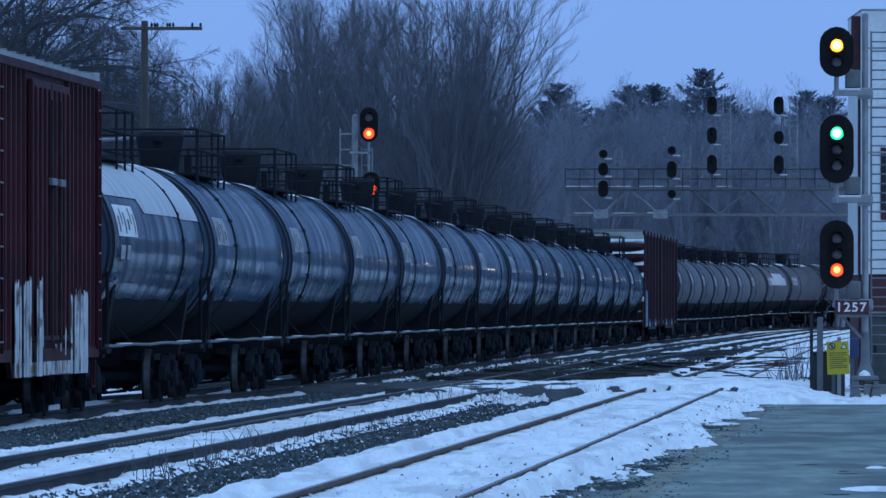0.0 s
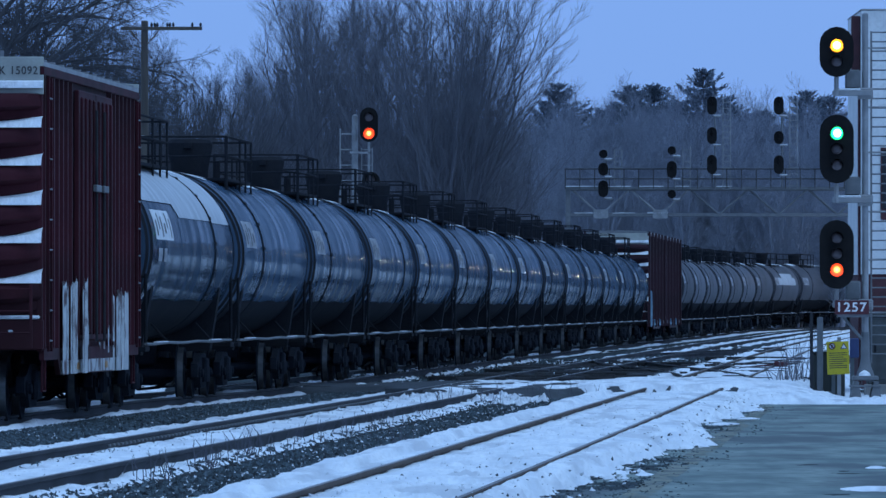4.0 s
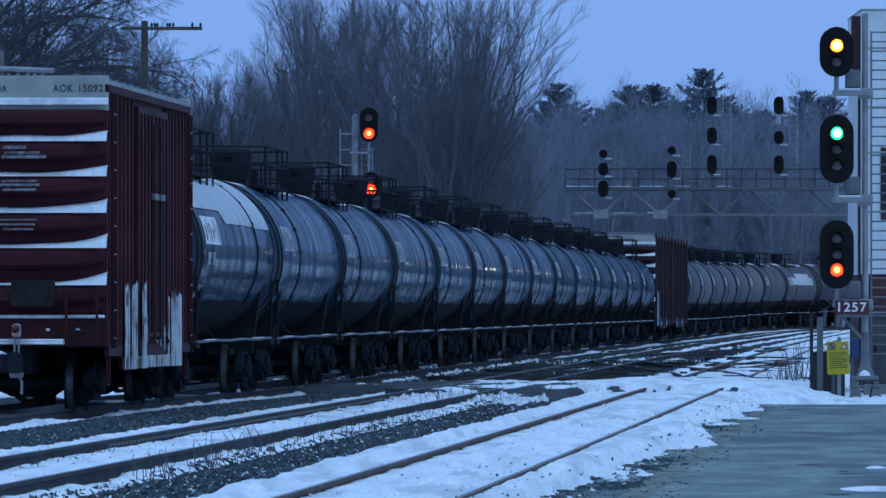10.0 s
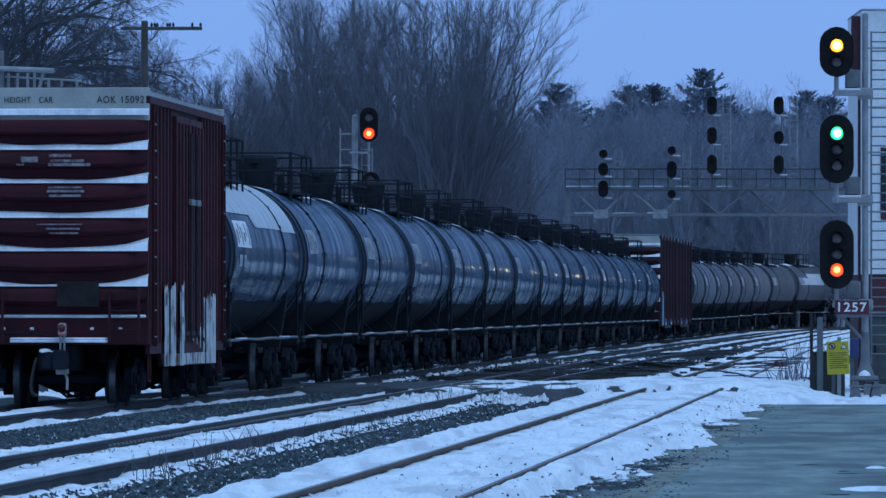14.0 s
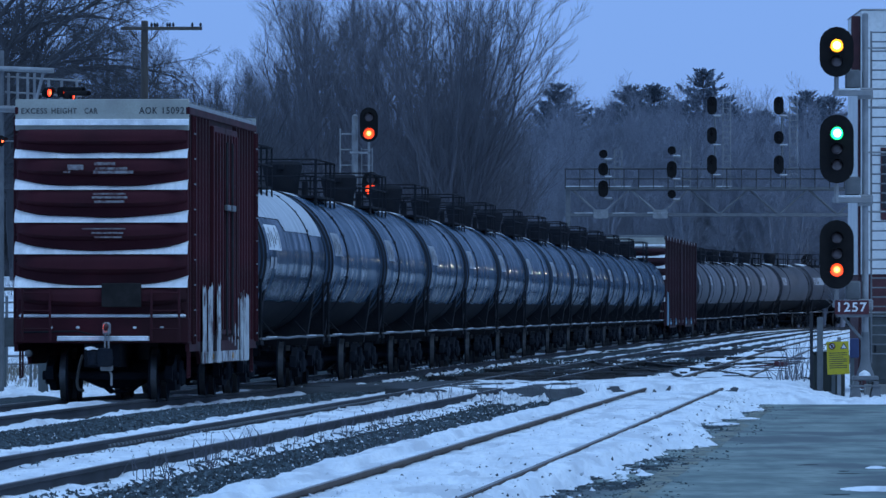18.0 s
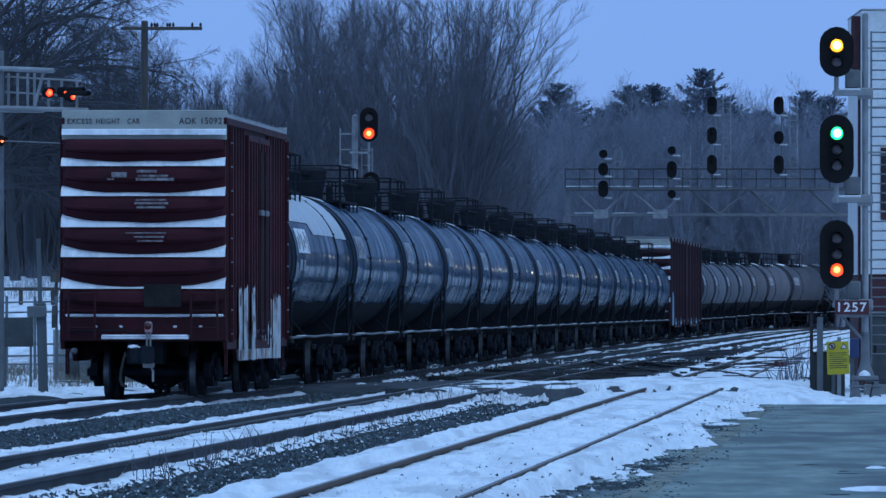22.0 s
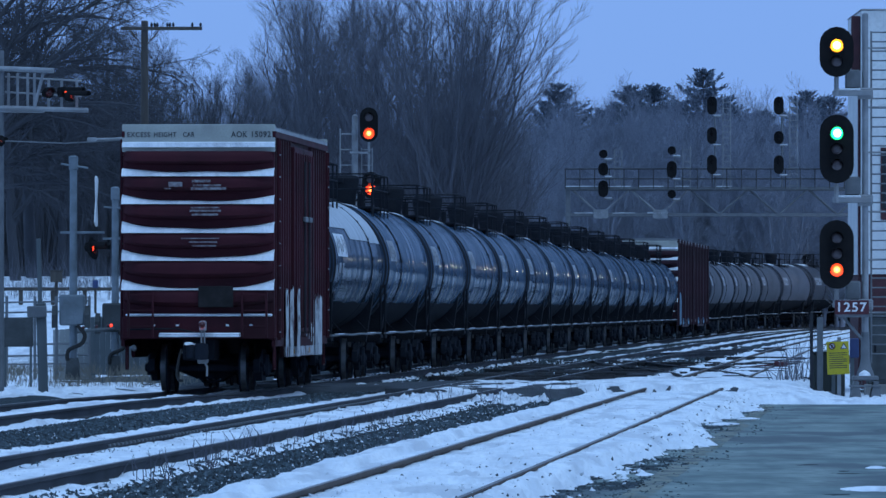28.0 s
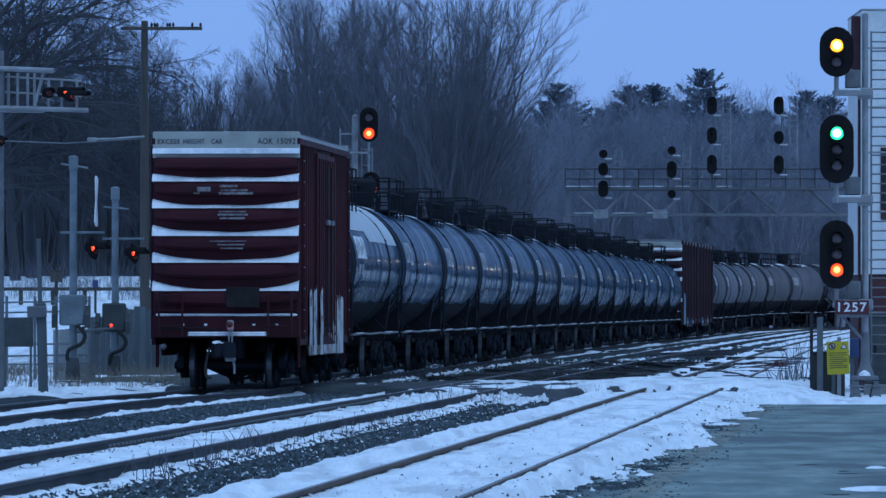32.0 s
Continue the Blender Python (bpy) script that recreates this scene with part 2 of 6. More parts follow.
class Mesh:
    """Collects the faces of one part."""

    def __init__(self):
        self.v, self.f = [], []

    def box(self, x0, x1, y0, y1, z0, z1, bev=0.01, m=None):
        lo, hi, n = (x0, y0, z0), (x1, y1, z1), len(self.v)
        bev = min(bev, *(0.45 * abs(h - l) for l, h in zip(lo, hi)))
        for c in CORNERS:
            full = [hi[i] if c[i] else lo[i] for i in range(3)]
            for a in range(3):
                p = Vector([full[i] if i == a else full[i] + (-bev if c[i] else bev) for i in range(3)])
                self.v.append(m @ p if m else p)
        self.f += [[i + n for i in q] for q in CHAMFER]
        return self

    def tube(self, pts, radii, seg=8, caps=True):
        pts = [Vector(p) for p in pts]
        if not isinstance(radii, (list, tuple)):
            radii = [radii] * len(pts)
        n, up = len(self.v), None
        for i, p in enumerate(pts):
            d = (pts[min(i + 1, len(pts) - 1)] - pts[max(i - 1, 0)]).normalized()
            if up is None:
                up = Vector((0, 0, 1)) if abs(d.z) < 0.9 else Vector((1, 0, 0))
            a = d.cross(up).normalized()
            up = a.cross(d)
            for k in range(seg):
                t = 2 * math.pi * k / seg
                self.v.append(p + (a * math.cos(t) + up * math.sin(t)) * radii[i])
        for i in range(len(pts) - 1):
            for k in range(seg):
                k2 = (k + 1) % seg
                self.f.append([n + i * seg + k, n + i * seg + k2, n + (i + 1) * seg + k2, n + (i + 1) * seg + k])
        if caps:
            self.f.append([n + k for k in range(seg)][::-1])
            self.f.append([n + (len(pts) - 1) * seg + k for k in range(seg)])
        return self

    def hose(self, pts, r, seg=8):
        """A tube through the points along a smooth curve."""
        p = [Vector(q) for q in pts]
        p = [p[0]] + p + [p[-1]]
        out = []
        for i in range(1, len(p) - 2):
            for k in range(5):
                t = k / 5
                a, b, c, d = p[i - 1], p[i], p[i + 1], p[i + 2]
                out.append(0.5 * (2 * b + (c - a) * t + (2 * a - 5 * b + 4 * c - d) * t * t + (3 * b - a - 3 * c + d) * t ** 3))
        return self.tube(out + [p[-1]], r, seg)

    def lathe(self, prof, axis="y", seg=32, at=(0, 0, 0)):
        """prof: (along, radius) pairs; closed at both ends."""
        n = len(self.v)
        for h, r in prof:
            for k in range(seg):
                t = 2 * math.pi * k / seg
                c, s = r * math.cos(t), r * math.sin(t)
                p = {"y": (c, h, s), "x": (h, c, s), "z": (c, s, h)}[axis]
                self.v.append(Vector(p) + Vector(at))
        for i in range(len(prof) - 1):
            for k in range(seg):
                k2 = (k + 1) % seg
                q = [n + i * seg + k, n + i * seg + k2, n + (i + 1) * seg + k2, n + (i + 1) * seg + k]
                self.f.append(q[::-1] if axis == "y" else q)
        a, b = [n + k for k in range(seg)], [n + (len(prof) - 1) * seg + k for k in range(seg)]
        self.f += [a, b[::-1]] if axis == "y" else [a[::-1], b]
        return self

    def prism(self, poly, lo, hi, axis="x"):
        """A flat outline pushed from lo to hi along an axis; the outline is in the other two axes, in order."""
        n, k = len(self.v), len(poly)
        for h in (lo, hi):
            for a, b in poly:
                self.v.append(Vector({"x": (h, a, b), "y": (a, h, b), "z": (a, b, h)}[axis]))
        area = sum(poly[i][0] * poly[(i + 1) % k][1] - poly[(i + 1) % k][0] * poly[i][1] for i in range(k))
        flip = (area < 0) != (axis == "y")
        fs = [[n + i for i in range(k)][::-1], [n + k + i for i in range(k)]]
        fs += [[n + i, n + (i + 1) % k, n + k + (i + 1) % k, n + k + i] for i in range(k)]
        self.f += [q[::-1] for q in fs] if flip else fs
        return self

    def sheet(self, rows):
        """A grid of points, row by row."""
        n, w = len(self.v), len(rows[0])
        for r in rows:
            self.v += [Vector(p) for p in r]
        for i in range(len(rows) - 1):
            for j in range(w - 1):
                a = n + i * w + j
                self.f.append([a, a + 1, a + w + 1, a + w])
        return self

    def data(self, name, material, smooth=35):
        me = bpy.data.meshes.new(name)
        me.from_pydata([tuple(p) for p in self.v], [], self.f)
        me.materials.append(material)
        if smooth:
            me.shade_smooth()
            me.set_sharp_from_angle(angle=radians(smooth))
        return me


def part(name, mesh, material, parent=None, label="", m=None, smooth=35):
    me = mesh if isinstance(mesh, bpy.types.Mesh) else mesh.data(name, material, smooth)
    ob = new(name, me)
    if parent:
        ob.parent = parent
    if m:
        ob.matrix_basis = m
    if label:
        ob["label"] = label
    return ob


def thing(name, label, category, m=None, group="", kind=""):
    ob = new(name)
    ob.empty_display_size = 0.2
    if m:
        ob.matrix_basis = m
    return tagged(ob, label, category, group, kind)


def lettering(text, width, height, material, parent, m, name="lettering", label=""):
    """Raised letters fitted to a width and a height."""
    cu = bpy.data.curves.new(name, 'FONT')
    cu.body, cu.size, cu.extrude, cu.align_x, cu.align_y = text, 1.0, 0.01, 'CENTER', 'CENTER'
    cu.space_character, cu.offset = 1.15, 0.016
    tmp = new(name, cu)
    me = bpy.data.meshes.new_from_object(tmp.evaluated_get(bpy.context.evaluated_depsgraph_get()))
    bpy.data.objects.remove(tmp)
    xs, ys = [v.co.x for v in me.vertices], [v.co.y for v in me.vertices]
    cx, cy = (min(xs) + max(xs)) / 2, (min(ys) + max(ys)) / 2
    me.transform(Matrix.Diagonal((width / (max(xs) - min(xs)), height / (max(ys) - min(ys)), 0.4, 1)) @ Matrix.Translation((-cx, -cy, 0)))
    me.materials.clear()
    me.materials.append(material)
    return part(name, me, material, parent, label, m)


# ---- the line of the track ----
U = np.arange(-170.0, 760.0, 1.0)
CURVE = np.interp(U, [0, 120, 240, 360, 425, 470, 520], [-0.000015, 0.000013, 0.000066, 0.00027, 0.0036, 0.0036, 0.0012])
HEADING = np.cumsum(CURVE)
HEADING += 0.05534 - np.interp(0, U, HEADING)
PX, PY = np.cumsum(np.sin(HEADING)), np.cumsum(np.cos(HEADING))
PX += -4.342 - np.interp(0, U, PX)
PY += 162.5 - np.interp(0, U, PY)


def on_track(u, v=0.0):
    """The place v metres right of the train's track at u metres along it, and the heading there."""
    h = float(np.interp(u, U, HEADING))
    return float(np.interp(u, U, PX)) + v * math.cos(h), float(np.interp(u, U, PY)) - v * math.sin(h), h


def grade(u):
    """The line climbs a little on the far curve."""
    t = np.clip((u - 300.0) / 180.0, 0, 1)
    return 0.42 * t * t * (3 - 2 * t)


def track_pose(u, v=0.0, z=0.0):
    x, y, h = on_track(u, v)
    return Matrix.Translation((x, y, z + grade(u))) @ Matrix.Rotation(-h, 4, 'Z')


TRACKS = ((0.0, 0.0), (4.68, 0.14), (8.98, 0.14))


# ---- ground ----
def smooth_step(a, b, x):
    t = np.clip((x - a) / (b - a), 0, 1)
    return t * t * (3 - 2 * t)


def value_noise(x, y, seed):
    """Smooth noise in 0..1 over arrays."""
    def h(i, j):
        s = np.sin(i * 127.1 + j * 311.7 + seed * 74.7) * 43758.5453
        return s - np.floor(s)
    i, j = np.floor(x), np.floor(y)
    fx, fy = x - i, y - j
    fx, fy = fx * fx * (3 - 2 * fx), fy * fy * (3 - 2 * fy)
    a = h(i, j) * (1 - fx) + h(i + 1, j) * fx
    b = h(i, j + 1) * (1 - fx) + h(i + 1, j + 1) * fx
    return a * (1 - fy) + b * fy


def fbm(x, y, seed, octaves=4):
    s, a, t = 0, 0.5, 0
    for k in range(octaves):
        s = s + a * value_noise(x * 2 ** k, y * 2 ** k, seed + k)
        t += a
        a *= 0.55
    return s / t


def rise(u):
    """How far the rails under the train are lifted to fit the view, more so this side of the crossing."""
    return 0.10 + 0.09 * smooth_step(5.0, -30.0, u)


def bed_height(u, v):
    """The gravel under snow and ties, on the level of the rails' feet."""
    base = -0.24 + 0.16 * smooth_step(1.9, 3.1, v) + 0.02 * smooth_step(10.2, 10.8, v)
    base = base - 0.28 * smooth_step(-2.2, -3.4, v) + 0.30 * smooth_step(-4.0, -6.0, v)
    base = base + (rise(u) + 0.07 * smooth_step(1.1, 1.5, v)) * (1 - smooth_step(2.2, 3.0, v)) * (1 - smooth_step(-1.6, -2.6, v))
    for c, _ in TRACKS:
        base = base + 0.05 * np.exp(-((v - c) / 1.5) ** 4)
    base = base - (0.05 + 0.12 * smooth_step(-10, 12, u)) * smooth_step(10.7, 12.0, v) * smooth_step(-11, -9.5, u)
    return base + 0.035 * (fbm(u * 0.8, v * 2.2, 3) - 0.5)


def snow_depth(u, v):
    """How deep the snow lies on the gravel; below zero it is bare."""
    def span(a, b, soft):
        return smooth_step(a - soft, a + soft, v) * (1 - smooth_step(b - soft, b + soft, v))
    n = fbm(u * 0.16, v * 1.4, 11) - 0.5
    n2 = fbm(u * 1.3, v * 4.5, 17) - 0.5
    n3 = fbm(u * 3.1, v * 9.0, 19) - 0.5
    d = -0.085 * np.ones_like(v)
    d += 0.19 * span(-0.5, 0.5, 0.12) + 0.20 * span(2.70, 3.9, 0.16)
    d += 0.175 * span(0.84, 1.18, 0.12)
    d += 0.165 * span(3.98, 5.05, 0.12) + 0.14 * span(5.4, 5.95, 0.12)
    edge = 9.62 + 0.40 * smooth_step(-88, -62, u) - 0.10 * smooth_step(-50, -28, u) + 0.35 * smooth_step(-26, -12, u)
    lot = smooth_step(-9, -11, u)
    d += (0.26 - 0.04 * smooth_step(7.6, 8.2, v) * (1 - smooth_step(9.9, 10.3, v))) * smooth_step(7.1, 7.4, v) - lot * 0.24 * smooth_step(edge - 0.1, edge + 0.75, v) - lot * 0.22 * smooth_step(edge + 0.5, edge + 1.8, v)
    d += (0.225 - 0.15 * smooth_step(40, 70, u)) * smooth_step(-2.9, -3.5, v) - 0.12 * smooth_step(-4.4, -5.4, v)
    d += 0.10 * span(9.70, 10.05, 0.1) * lot - 0.13 * smooth_step(11.2, 12.2, v) * (1 - lot)
    mess = smooth_step(22, 34, u) * (1 - smooth_step(230, 330, u)) * span(0.8, 8.6, 0.8)
    bare = span(1.0, 2.3, 0.2) + span(5.8, 7.2, 0.2)
    shore = lot * span(edge - 0.5, edge + 1.7, 0.5)
    rough = smooth_step(7.4, 8.0, v) * (1 - lot * smooth_step(edge, edge + 1, v)) + span(2.4, 5.6, 0.3)
    return d + (0.15 + 0.12 * mess + 0.26 * shore) * n + (0.085 + 0.16 * mess + 0.04 * shore + 0.16 * smooth_step(-2.8, -3.4, v)) * n2 + (0.05 + 0.08 * bare + 0.10 * rough + 0.16 * mess + 0.16 * shore) * n3 - 0.05 * mess - 0.02 * bare



def field(name, us, vs, height, material, label, category="", kind="structure", cut=None):
    uu, vv = np.meshgrid(us, vs, indexing="ij")
    zz = height(uu, vv)
    hh = np.interp(uu, U, HEADING)
    xx = np.interp(uu, U, PX) + vv * np.cos(hh)
    yy = np.interp(uu, U, PY) - vv * np.sin(hh)
    nu, nv = uu.shape
    idx = np.arange(nu * nv).reshape(nu, nv)
    q = np.stack([idx[:-1, :-1], idx[:-1, 1:], idx[1:, 1:], idx[1:, :-1]], -1).reshape(-1, 4)
    if cut is not None:
        keep = cut(uu, vv, zz).ravel()
        q = q[keep[q].any(1)]
    used = np.unique(q)
    back = np.full(nu * nv, -1)
    back[used] = np.arange(len(used))
    co = np.stack([xx, yy, zz + grade(uu)], -1).reshape(-1, 3)[used]
    me = bpy.data.meshes.new(name)
    me.from_pydata(co.tolist(), [], back[q].tolist())
    me.materials.append(material)
    me.shade_smooth()
    return tagged(new(name, me), label, category or name, "", kind)


# the wide sheet of ground out to the horizon, rising to a low wooded slope behind
def ground_height(x, y):
    z = -0.42 + 0.1 * (fbm(x * 0.02, y * 0.02, 5) - 0.5)
    z = z + 3.4 * smooth_step(215, 330, y) * smooth_step(-6, -9.5, x) + 9.0 * smooth_step(800, 1500, y)
    return z


gx = np.concatenate([np.linspace(-3000, -160, 12), np.linspace(-120, 160, 71), np.linspace(200, 3000, 12)])
gy = np.concatenate([np.linspace(-600, 40, 8), np.linspace(60, 900, 106), np.linspace(950, 4500, 16)])
gxx, gyy = np.meshgrid(gx, gy, indexing="ij")
gzz = ground_height(gxx, gyy)
gi = np.arange(gxx.size).reshape(gxx.shape)
gq = np.stack([gi[:-1, :-1], gi[1:, :-1], gi[1:, 1:], gi[:-1, 1:]], -1).reshape(-1, 4)
gme = bpy.data.meshes.new("ground")
gme.from_pydata(np.stack([gxx, gyy, gzz], -1).reshape(-1, 3).tolist(), [], gq.tolist())
gme.materials.append(M["snow"])
gme.shade_smooth()
tagged(new("ground", gme), "snow covered open ground reaching to the woods", "ground", "", "structure")

US = np.concatenate([np.arange(-110, 20, 0.3), np.arange(20, 120, 0.4), np.arange(120, 481, 5.0)])
VS = np.concatenate([np.arange(-9.0, 0.9, 0.1), np.arange(0.9, 11.0, 0.06), np.arange(11.0, 14.01, 0.1)])
field("ballast_bed", US, VS, bed_height, M["ballast"], "dark gravel ballast under the three tracks", "ballast")


def snow_top(u, v):
    d = snow_depth(u, v)
    d = np.where((u > -1.5 + 9.5 * (v < 3)) & (u < 22) & (v > -6) & (v < 10.2), d - 0.09, d)
    deep = np.where(abs(v - 8.98) < 1.3, np.where(v < 8.6, 0.112, 0.145 + 0.010 * smooth_step(-30, -60, u)), np.where((v > 2) & (v < 6.2), 0.078, 0.19))
    return bed_height(u, v) + np.clip(d, -0.03, deep)


field("snow_cover", US, VS, snow_top, M["snow"], "old patchy snow lying between and beside the rails", "snow",
      cut=lambda u, v, z: z > bed_height(u, v) - 0.02)


def pavement_height(u, v):
    return -0.048 + 0.02 * (fbm(u * 0.2, v * 0.2, 29) - 0.5) - 0.2 * smooth_step(9.95, 9.75, v)


field("platform_pavement", np.arange(-110, -9.5, 0.8), np.arange(9.7, 40, 0.4), pavement_height,
      M["asphalt"], "wet grey asphalt pavement beside the tracks with melting snow", "pavement")
field("snow_verge", np.arange(-11, 120, 0.8), np.arange(13.0, 60, 0.4), lambda u, v: -0.25 + 0.14 * smooth_step(18, 40, u) + 0.10 * (fbm(u * 0.3, v * 0.5, 31) - 0.4), M["snow"], "snow bank behind the pavement around the signal", "snow")

# the worn line along the pavement's edge, and the last thin patches of snow and ice
field("edge_line", np.arange(-108, -12, 0.2), np.arange(10.74, 11.03, 0.04), lambda u, v: pavement_height(u, v) + 0.004,
      M["worn_line"], "worn tan line painted along the pavement edge", "line", cut=lambda u, v, z: fbm(u * 1.7, v * 11.0, 41) > 0.53)


def thin_snow(u, v):
    d = -0.012 + 0.0 * u
    for uc, vc, ru, rv in ((-81.4, 13.1, 1.0, 0.32), (-70.5, 13.05, 0.4, 0.12), (-30.2, 10.85, 0.8, 0.18), (-36.5, 10.62, 1.2, 0.22)):
        d = np.maximum(d, 0.022 * (1 - ((u - uc) / ru) ** 2 - ((v - vc) / rv) ** 2))
    return pavement_height(u, v) + 0.004 + np.clip(d + 0.02 * (fbm(u * 2.2, v * 6.0, 43) - 0.5), -0.02, 0.02)


field("thin_snow", np.arange(-90, -26, 0.15), np.arange(10.3, 13.6, 0.05), thin_snow, M["snow"], "thin patches of melting snow on the pavement", "snow",
      cut=lambda u, v, z: z > pavement_height(u, v) + 0.006)

# loose ballast lying bare between the snow strips
def scatter_stones(name, spans, count, u0, u1, seed, size, material="stone", label="loose dark crushed stone lying on bed and snow", category="gravel"):
    rng = np.random.default_rng(seed)
    oct_v = np.array([(1, 0, 0), (-1, 0, 0), (0, 1, 0), (0, -1, 0), (0, 0, 1), (0, 0, -1)], float)
    oct_f = np.array([(0, 2, 4), (2, 1, 4), (1, 3, 4), (3, 0, 4), (2, 0, 5), (1, 2, 5), (3, 1, 5), (0, 3, 5)])
    pick = rng.integers(0, len(spans), count)
    lo, hi = np.array([a for a, b in spans])[pick], np.array([b for a, b in spans])[pick]
    v = lo + (hi - lo) * rng.random(count)
    u = u0 + (u1 - u0) * rng.random(count) ** 1.2
    z = np.maximum(bed_height(u, v), snow_top(u, v) - 0.02)
    h = np.interp(u, U, HEADING)
    c = np.stack([np.interp(u, U, PX) + v * np.cos(h), np.interp(u, U, PY) - v * np.sin(h), z], -1)
    r = size * (0.5 + rng.random((count, 1, 3)))
    a = rng.random(count) * 6.28
    pts = oct_v[None] * r * (0.75 + 0.5 * rng.random((count, 6, 1)))
    x = pts[..., 0] * np.cos(a)[:, None] - pts[..., 2] * np.sin(a)[:, None]
    zz = pts[..., 0] * np.sin(a)[:, None] + pts[..., 2] * np.cos(a)[:, None]
    co = np.stack([x, pts[..., 1], zz], -1) + c[:, None]
    f = (oct_f[None] + 6 * np.arange(count)[:, None, None]).reshape(-1, 3)
    me = bpy.data.meshes.new(name)
    me.from_pydata(co.reshape(-1, 3).tolist(), [], f.tolist())
    me.materials.append(M[material])
    return tagged(new(name, me), label, category, "", "stuff")


scatter_stones("ballast_stones", [(1.2, 2.75), (5.75, 7.3), (1.3, 2.6)], 44000, -98, 20, 7, 0.034)
scatter_stones("snow_debris", [(7.4, 10.4), (9.0, 10.9)], 3200, -98, 0, 12, 0.014)
scatter_stones("snow_debris", [(7.6, 10.4), (10.0, 11.2)], 150, -98, 0, 16, 0.026)
scatter_stones("pavement_grit", [(10.2, 10.8), (10.3, 11.3)], 1500, -98, -12, 18, 0.017, "stone", "fine dark grit strewn on the wet pavement")
scatter_stones("snow_debris", [(2.3, 5.8), (2.3, 2.8), (5.0, 5.8), (3.95, 4.3)], 5200, -98, 5, 14, 0.024)

scatter_stones("ballast_stones", [(-2.5, 7.5)], 8000, 20, 130, 8, 0.055)
snowy = ("snow", "small lumps of crusted snow among the stones", "snow")
scatter_stones("snow_lumps", [(0.9, 2.5), (5.7, 7.3)], 5500, -98, 20, 21, 0.024, *snowy)
scatter_stones("snow_lumps", [(7.4, 10.6), (3.0, 5.6)], 1500, -98, 0, 22, 0.035, *snowy)
scatter_stones("snow_lumps", [(1.0, 7.5)], 500, 24, 120, 23, 0.055, *snowy)
scatter_stones("snow_lumps", [(4.0, 6.5)], 260, -12, 0, 24, 0.09, *snowy)


# ---- rails and ties ----
RAIL = [(-0.07, -0.17), (0.07, -0.17), (0.07, -0.158), (0.012, -0.135), (0.010, -0.045), (0.036, -0.035), (0.036, -0.006), (0.028, 0.0),
        (-0.028, 0.0), (-0.036, -0.006), (-0.036, -0.035), (-0.010, -0.045), (-0.012, -0.135), (-0.07, -0.158)]


def rail(v, z, u0, u1, name="rail", parent=None):
    mb = Mesh()
    us = np.arange(u0, u1 + 0.1, 4.0)
    rows = []
    for u in us:
        x, y, h = on_track(u, v)
        rows.append([(x + a * math.cos(h), y - a * math.sin(h), z + b + grade(u) + (rise(u) if abs(v) < 1 else 0)) for a, b in RAIL + RAIL[:1]])
    mb.sheet(rows)
    return part(name, mb, M["brown_rail" if v > 7 else "rail"], parent)


def track(v, z, label):
    tr = thing("track", label, "railway track", kind="structure")
    for s in (-0.7525, 0.7525):
        rail(v + s, z, -110, 480, parent=tr)
        mb = Mesh()
        rows = []
        for u in np.arange(-110, 481, 4.0):
            x, y, h = on_track(u, v + s)
            rows.append([(x + a * math.cos(h), y - a * math.sin(h), z + 0.0025 + grade(u) + (rise(u) if v == 0 else 0)) for a in (-0.026, 0.026)])
        part("rail_head", mb.sheet(rows), M["railtop"], tr, "worn bright running surface")
    tie = Mesh().box(-1.3, 1.3, -0.115, 0.115, -0.34, -0.165, 0.012).data("tie", M["tie"])
    for u in np.arange(-108, 46, 0.52):
        if v > 8 and u < -5:
            continue
        part("tie", tie, None, tr, m=track_pose(u, v, z + (rise(u) if v == 0 else 0)))
    clip = Mesh().box(0.03, 0.075, -0.05, 0.05, -0.085, -0.045, 0.012).data("rail_anchor", M["galv_dark"])
    for u in np.arange(-64, -12, 0.52) if 4 < v < 6 else ():
        part("rail_anchor", clip, None, tr, m=track_pose(u, v - 0.7525, z))
    far = Mesh()
    for u in np.arange(46, 200, 0.52):
        far.box(-1.3, 1.3, -0.115, 0.115, -0.34, -0.165, 0.0, m=track_pose(u, v, z + (rise(u) if v == 0 else 0)))
    tagged(part("far_ties", far, M["tie"], tr), kind="stuff")
    return tr


for (v, z), lab in zip(TRACKS, ("railway track with rusty rails on dark ballast under the train", "railway track with brown rails and snow between them", "railway track half buried in snow")):
    track(v, z, lab)

# the level crossing: a road slab with panels between the rails
def road_top(u, v):
    flat = -0.016 + 0.10 * (1 - smooth_step(1.2, 3.6, v)) + 0.14 * smooth_step(1.2, 3.6, v) + 0.045 * smooth_step(6.6, 7.6, v) + 0.014 * (fbm(u * 0.7, v * 0.9, 37) - 0.5)
    near = 9.5 * (1 - smooth_step(2.4, 3.8, v)) + 2.0 * smooth_step(6.0, 8.5, v) + 1.2 * (fbm(v * 0.9, v * 0.0, 38) - 0.5)
    ramp = smooth_step(-1.2, 0.0, u - near) * (1 - smooth_step(19.0, 22.0, u)) * (1 - smooth_step(9.9, 10.9, v + 0.6 * (fbm(u * 0.5, v * 0.5, 39) - 0.5)))
    return flat * ramp + (bed_height(u, v) - 0.04) * (1 - ramp)


field("crossing_road", np.arange(-2.4, 23.2, 0.3), np.arange(-1.9, 11.4, 0.15), road_top, M["panel"], "grey slushy road surface crossing the tracks", "road")


